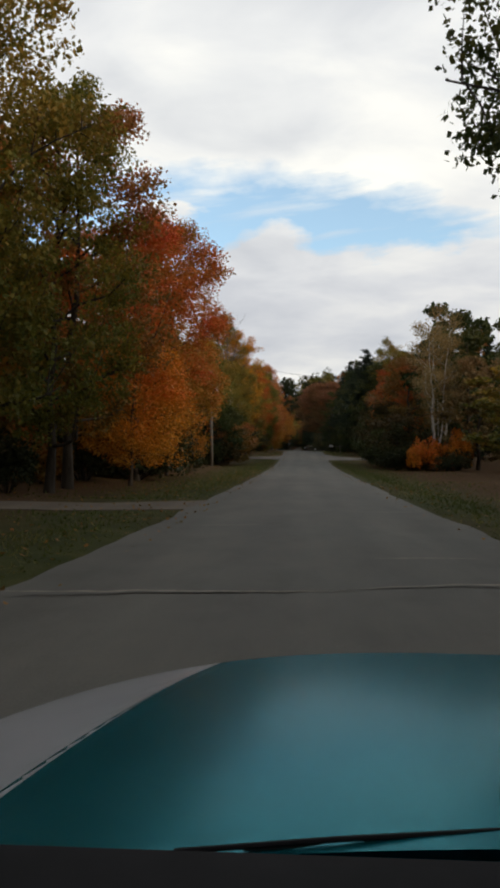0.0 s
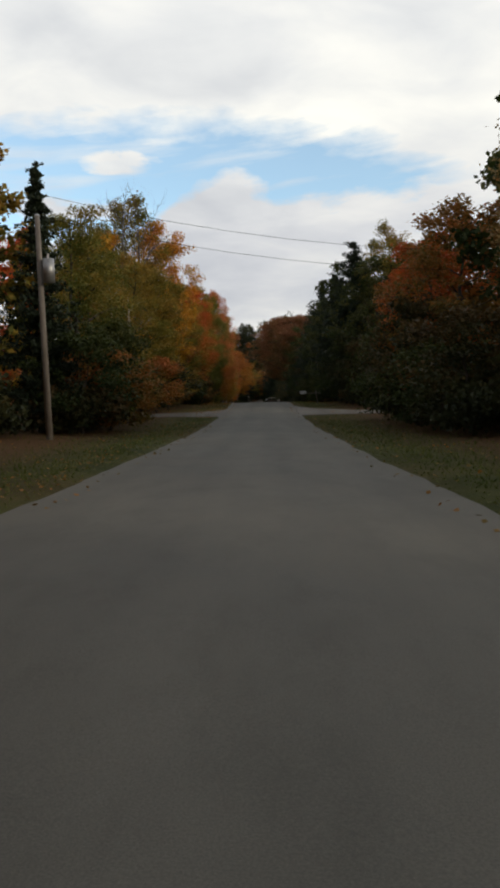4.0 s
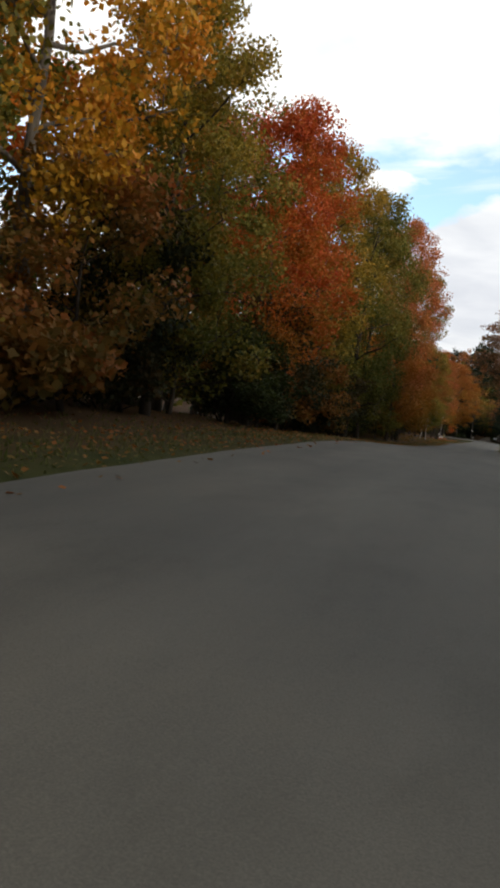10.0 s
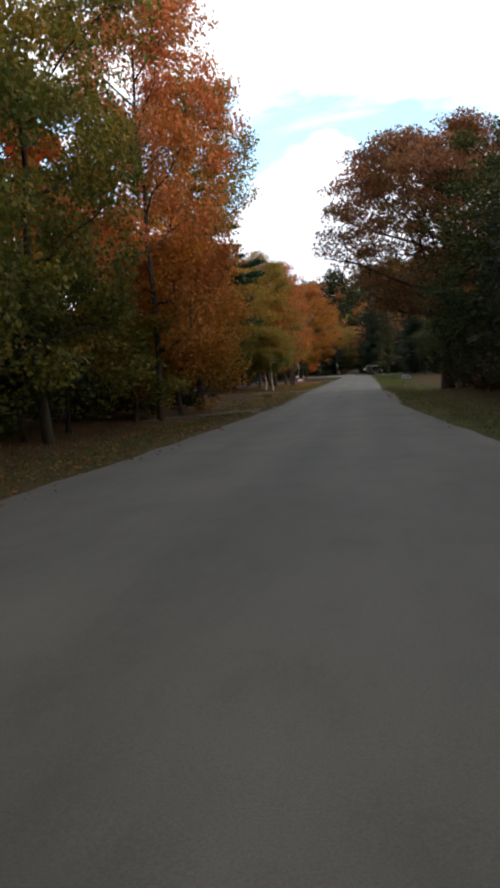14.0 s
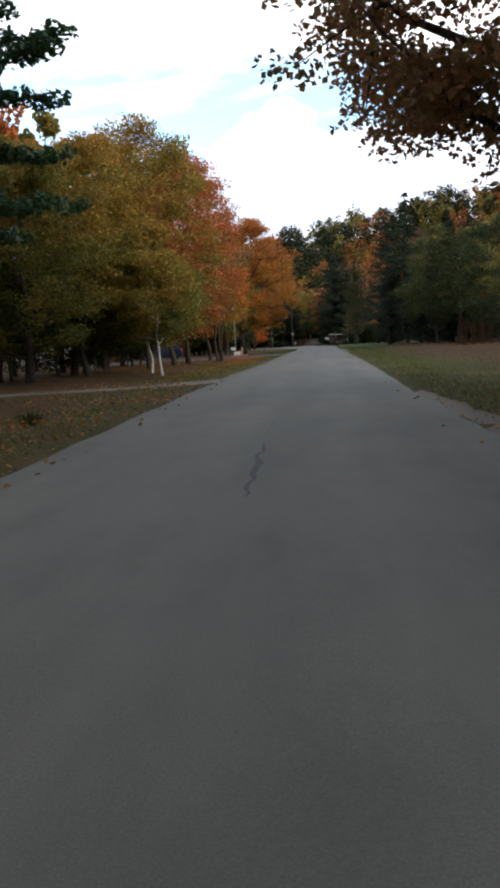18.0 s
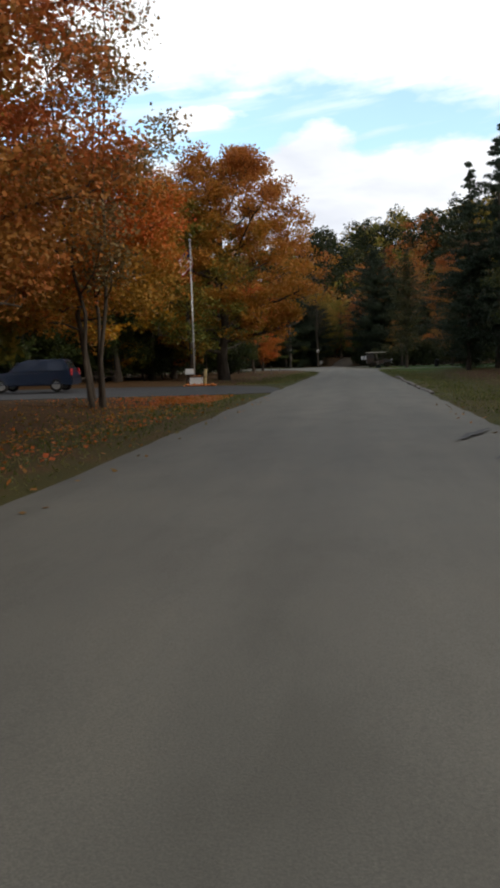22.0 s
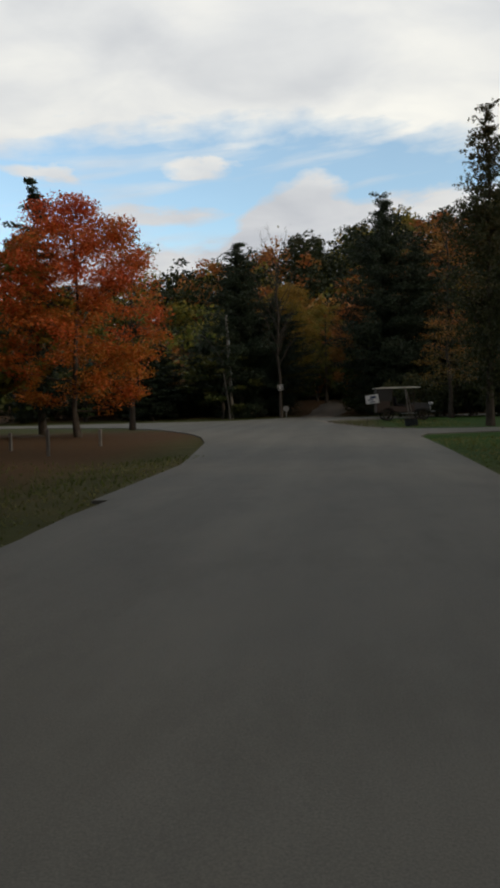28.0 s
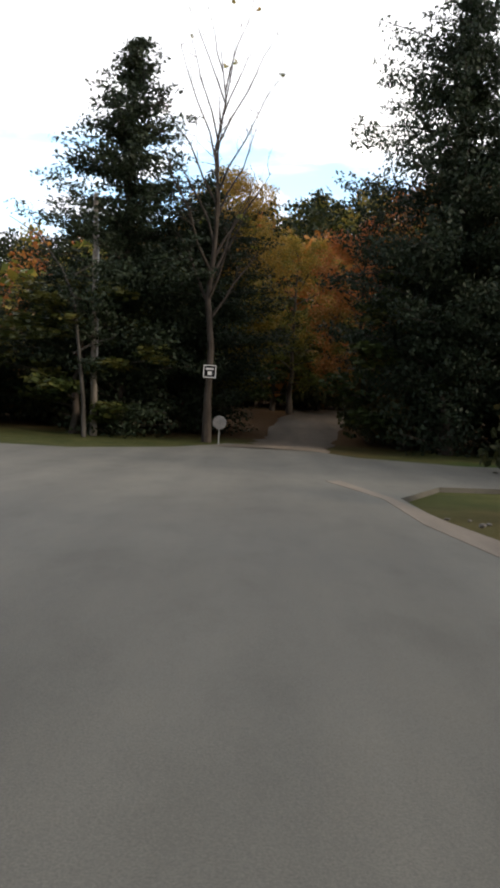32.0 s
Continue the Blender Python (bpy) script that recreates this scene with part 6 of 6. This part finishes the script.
# the car that carries the camera, where it stands at the start
def carrier():
    c = thing("teal_car", (0.36, 0.0, 0.03), "teal car with white front wings on the road", "car")
    z_ = lambda x, y: 0.965 - 0.11 * max(0, (y - 0.55) / 0.95) ** 2 - 0.15 * (abs(x) / 0.95) ** 3

    def skin(x0, x1, nx, ny, front, back):
        bm = bmesh.new()
        gr = []
        for j in range(ny):
            row = []
            for i in range(nx):
                u, v = i / (nx - 1), j / (ny - 1)
                xa, xb = x0(v), x1(v)
                x = xa + (xb - xa) * u
                y = back(x) + (front(x) - back(x)) * v
                row.append(bm.verts.new((x, y, z_(x, y) - 0.03 * max(0, v - 0.93) / 0.07)))
            gr.append(row)
        for j in range(ny - 1):
            for i in range(nx - 1):
                bm.faces.new((gr[j][i], gr[j][i + 1], gr[j + 1][i + 1], gr[j + 1][i]))
        bmesh.ops.solidify(bm, geom=bm.faces[:], thickness=0.025)
        return bm
    front = lambda x: 1.50 - 0.42 * (abs(x) / 0.95) ** 2.2
    back = lambda x: 0.52 + 0.05 * (x + 0.9)
    seam = lambda v: -0.70 + 0.225 * v
    part("bonnet", skin(seam, lambda v: 0.71 - 0.22 * v, 24, 24, front, back), TEAL, c, "glossy teal bonnet", True)
    part("wing", skin(lambda v: -0.95 + 0.0 * v, lambda v: seam(v) - 0.006, 10, 24, front, lambda x: back(x) - 0.1), CARWHITE, c, "white front wing", True)
    part("wing", skin(lambda v: 0.71 - 0.22 * v + 0.006, lambda v: 0.95, 10, 24, front, lambda x: back(x) - 0.1), CARWHITE, c, "white front wing", True)
    part("front_panel", prism([(-0.80, 0.30), (0.80, 0.30), (0.72, 0.78), (-0.72, 0.78)], 0.22, 0.02, 0.03), TEAL, c).matrix_local = pose(0, 1.12, 0, 0, 0, 0)
    part("grille", box((0.7, 0.03, 0.14), (0, 1.24, 0.52)), BLACK, c)
    part("bumper", prism([(-0.88, 0.20), (0.88, 0.20), (0.88, 0.38), (-0.88, 0.38)], 0.12, 0, 0.03), CARWHITE, c).matrix_local = pose(0, 1.26, 0)
    for s_ in (-1, 1):
        part("headlight", ball(0.10, (s_ * 0.66, 1.16, 0.66), 0.9), GLASS, c, smooth=True)
        part("side_panel", box((0.05, 3.4, 0.55), (s_ * 0.9, -0.75, 0.52), bevel=0.02), TEAL, c)
        for yy in (0.85, -1.75):
            t = part("wheel", torus(0.24, 0.085, (s_ * 0.83, yy, 0.30), (0, 90, 0)), RUBBER, c, smooth=True)
            part("rim", cyl(0.19, 0.19, 0.14, (s_ * 0.83, yy, 0.30), (0, 90, 0), 16), GREY_METAL, t)
    part("floor_pan", box((1.7, 3.4, 0.1), (0, -0.75, 0.28)), BLACK, c)
    part("cowl", box((1.8, 0.22, 0.05), (0, 0.44, 0.94), (4, 0, 1.5), 0.02), BLACK, c, "black cowl under the windscreen")
    part("dashboard", box((1.6, 0.36, 0.26), (0, 0.20, 0.78), (-6, 0, 0), 0.05), BLACK, c, "black dashboard")
    part("roof", prism([(-0.35, 1.44), (-0.95, 1.475), (-1.7, 1.45), (-2.1, 1.38), (-2.1, 1.35), (-1.7, 1.41), (-0.95, 1.435), (-0.35, 1.40)], 1.34, 0, 0.01), CARWHITE, c, "white roof").matrix_local = pose(0, 0, 0, 0, 0, 90)
    part("boot_lid", prism([(-2.45, 0.55), (-2.45, 0.92), (-2.05, 0.98), (-2.05, 0.55)], 1.7, 0.08, 0.03), TEAL, c).matrix_local = pose(0, 0, 0, 0, 0, 90)
    part("rear_window", box((1.3, 0.02, 0.5), (0, -2.10, 1.16), (-14, 0, 0), 0.005), GLASS, c)
    for s_ in (-1, 1):
        part("pillar", path_tube([(s_ * 0.86, -0.55, 0.80), (s_ * 0.72, -0.62, 1.42)], 0.035, 6), CARWHITE, c)
        part("pillar", path_tube([(s_ * 0.86, -2.2, 0.80), (s_ * 0.70, -1.95, 1.40)], 0.05, 6), CARWHITE, c)
        st_ = part("seat", box((0.5, 0.5, 0.16), (s_ * 0.38, -0.45, 0.52), bevel=0.05), BLACK, c, "black front seat")
        part("seat_back", box((0.48, 0.14, 0.62), (s_ * 0.38, -0.76, 0.86), (14, 0, 0), 0.05), BLACK, st_)
    w = part("wiper", path_tube([(-0.45, 0.545, 0.955), (-0.33, 0.56, 0.962), (-0.2, 0.585, 0.962), (0.1, 0.62, 0.96), (0.4, 0.63, 0.95)], 0.0022, 6), BLACK, c, "thin black wiper arm")
    part("wiper_blade", path_tube([(-0.4, 0.552, 0.956), (-0.2, 0.58, 0.957), (0.1, 0.615, 0.955), (0.4, 0.625, 0.945)], 0.0018, 5), RUBBER, w)


carrier()


# ---- cracks and patches in the road ----
GRIT = simple("pale_grit", (0.30, 0.27, 0.22), 0.95, 0, 0.25, 12, 0.1)
TAR = simple("dark_tar", (0.035, 0.034, 0.033), 0.7, 0, 0.3, 9)


def crack(x0, y0, x1, y1, w, seed, material=TAR, label="dark tar-filled crack across the asphalt"):
    """A filled crack: a thin, wandering ribbon on the asphalt."""
    rng = np.random.default_rng(seed)
    n = max(9, int(math.hypot(x1 - x0, y1 - y0) * 7))
    l = math.hypot(x1 - x0, y1 - y0)
    ux, uy = (x1 - x0) / l, (y1 - y0) / l
    one, two, off = [], [], 0.0
    for i in range(n):
        t = i / (n - 1)
        off = off * 0.7 + rng.normal(0, 0.02)
        x, y = x0 + (x1 - x0) * t - uy * off, y0 + (y1 - y0) * t + ux * off
        h = w * (0.5 + 0.5 * rng.uniform()) * (0.15 + math.sin(math.pi * (0.05 + 0.9 * t)))
        z = prof(y) + 0.071
        one.append((x - uy * h, y + ux * h, z)), two.append((x + uy * h, y - ux * h, z))
    me = mesh_of("road_crack", one + two, [(i, i + 1, n + i + 1, n + i) for i in range(n - 1)], material)
    tagged(new("road_crack", me), label, "crack", kind="structure")


for x0_, y0_, x1_, y1_, w_, k in ((-2.7, 6.6, 0.4, 7.0, 0.05, 21), (0.5, 7.2, 3.1, 7.9, 0.04, 22), (0.9, 9.4, 2.2, 9.6, 0.035, 23), (-2.0, 13.5, -0.4, 13.9, 0.03, 24), (1.2, 17.5, 2.9, 17.9, 0.04, 25)):
    crack(x0_, y0_, x1_, y1_, w_, k, GRIT, "pale grit-filled seam across the asphalt")
crack(-0.1, 70.9, 1.0, 70.95, 0.035, 1)
crack(0.4, 103.2, 0.75, 103.3, 0.03, 2)
crack(-1.4, 98.4, -1.2, 98.45, 0.03, 3)
crack(-1.02, 184.4, -1.10, 187.8, 0.036, 9)
crack(-1.12, 188.6, -1.16, 191.0, 0.007, 10)
crack(0.9, 230.6, 1.7, 232.4, 0.09, 6)
crack(1.1, 228.4, 1.8, 229.8, 0.10, 7)
crack(1.3, 226.2, 1.75, 227.6, 0.07, 8)


# ---- loose stuff ----
def grass():
    rng = np.random.default_rng(3)
    n = 120000
    y = rng.uniform(-12, 345, n)
    side = rng.choice((-1, 1), n)
    d = rng.gamma(1.6, 1.5, n)
    out = []
    for yy, s, dd in zip(y, side, d):
        e = (edge_r(yy) + 0.05 + dd) if s > 0 else (edge_l(yy) - 0.05 - dd)
        if yy > 291 and not (s < 0 and yy < 300) and not (s > 0 and yy < 307) and not (2 < e < 6 and 318 < yy < 332):
            continue
        if dd > 8 or (s < 0 and (248.5 < yy < 262 or 202 < yy < 207 or 92 < yy < 101 or 17 < yy < 22)) or (s > 0 and 91.5 < yy < 104):
            continue
        z = gz(e, yy) - 0.01
        h = 0.03 + (0.06 * rng.uniform() + 0.10 * rng.uniform() ** 6) * min(1, dd)
        a = rng.uniform(0, 6.28)
        w = 0.012 + 0.02 * rng.uniform()
        ca, sa = math.cos(a) * w, math.sin(a) * w
        out.append(((e - ca, yy - sa, z), (e + ca, yy + sa, z), (e + rng.normal(0, 0.04), yy + rng.normal(0, 0.04), z + h)))
    return np.array(out)


GRASS = leaf_mat("grass_blades", (0.085, 0.115, 0.03), (0.13, 0.15, 0.042), (0.22, 0.20, 0.08), 0.55)
tagged(new("verge_grass", leaf_mesh("verge_grass", grass(), GRASS)), "short dull green verge grass", "grass", kind="stuff")


def litter(n, y0, y1, side, spread, seed, near=0.0):
    rng = np.random.default_rng(seed)
    out = []
    for _ in range(n):
        yy = rng.uniform(y0, y1)
        dd = near + rng.gamma(1.4, spread)
        e = (edge_r(yy) + dd) if side > 0 else (edge_l(yy) - dd)
        if 248.8 < yy < 262.3 and e < -3.5:
            continue
        out.append((e, yy, max(gz(e, yy), prof(yy) + 0.012 if abs(e - road_x(yy)) < 6 else -9) + 0.03))
    lv = leaves(rng, np.array(out), 0.02, 1, 0.045, 0.3, 0.6, 1.5)
    return lv


tagged(new("fallen_leaves", leaf_mesh("fallen_leaves", np.concatenate([litter(5200, 0, 246, -1, 2.4, 1), litter(4200, 92, 205, -1, 1.5, 8, 0.1), litter(700, 4, 246, -1, 0.3, 9, -0.55), litter(400, 4, 240, 1, 0.3, 10, -0.5), litter(2600, 0, 205, 1, 2.6, 2)]), LEAF["rust"])), "scattered brown fallen leaves on the verge", "fallen leaves", kind="stuff")
tagged(new("fallen_leaves", leaf_mesh("fallen_leaves", np.concatenate([litter(3200, 243.0, 248.4, -1, 1.3, 4, 1.2), litter(900, 226, 243, -1, 1.6, 5, 0.8)]), LEAF["red"])), "bright red carpet of fallen maple leaves", "fallen leaves", kind="stuff")
tagged(new("fallen_leaves", leaf_mesh("fallen_leaves", litter(2200, 182, 246, -1, 2.6, 6, 0.9), LEAF["amber"])), "golden fallen leaves under the campground trees", "fallen leaves", kind="stuff")
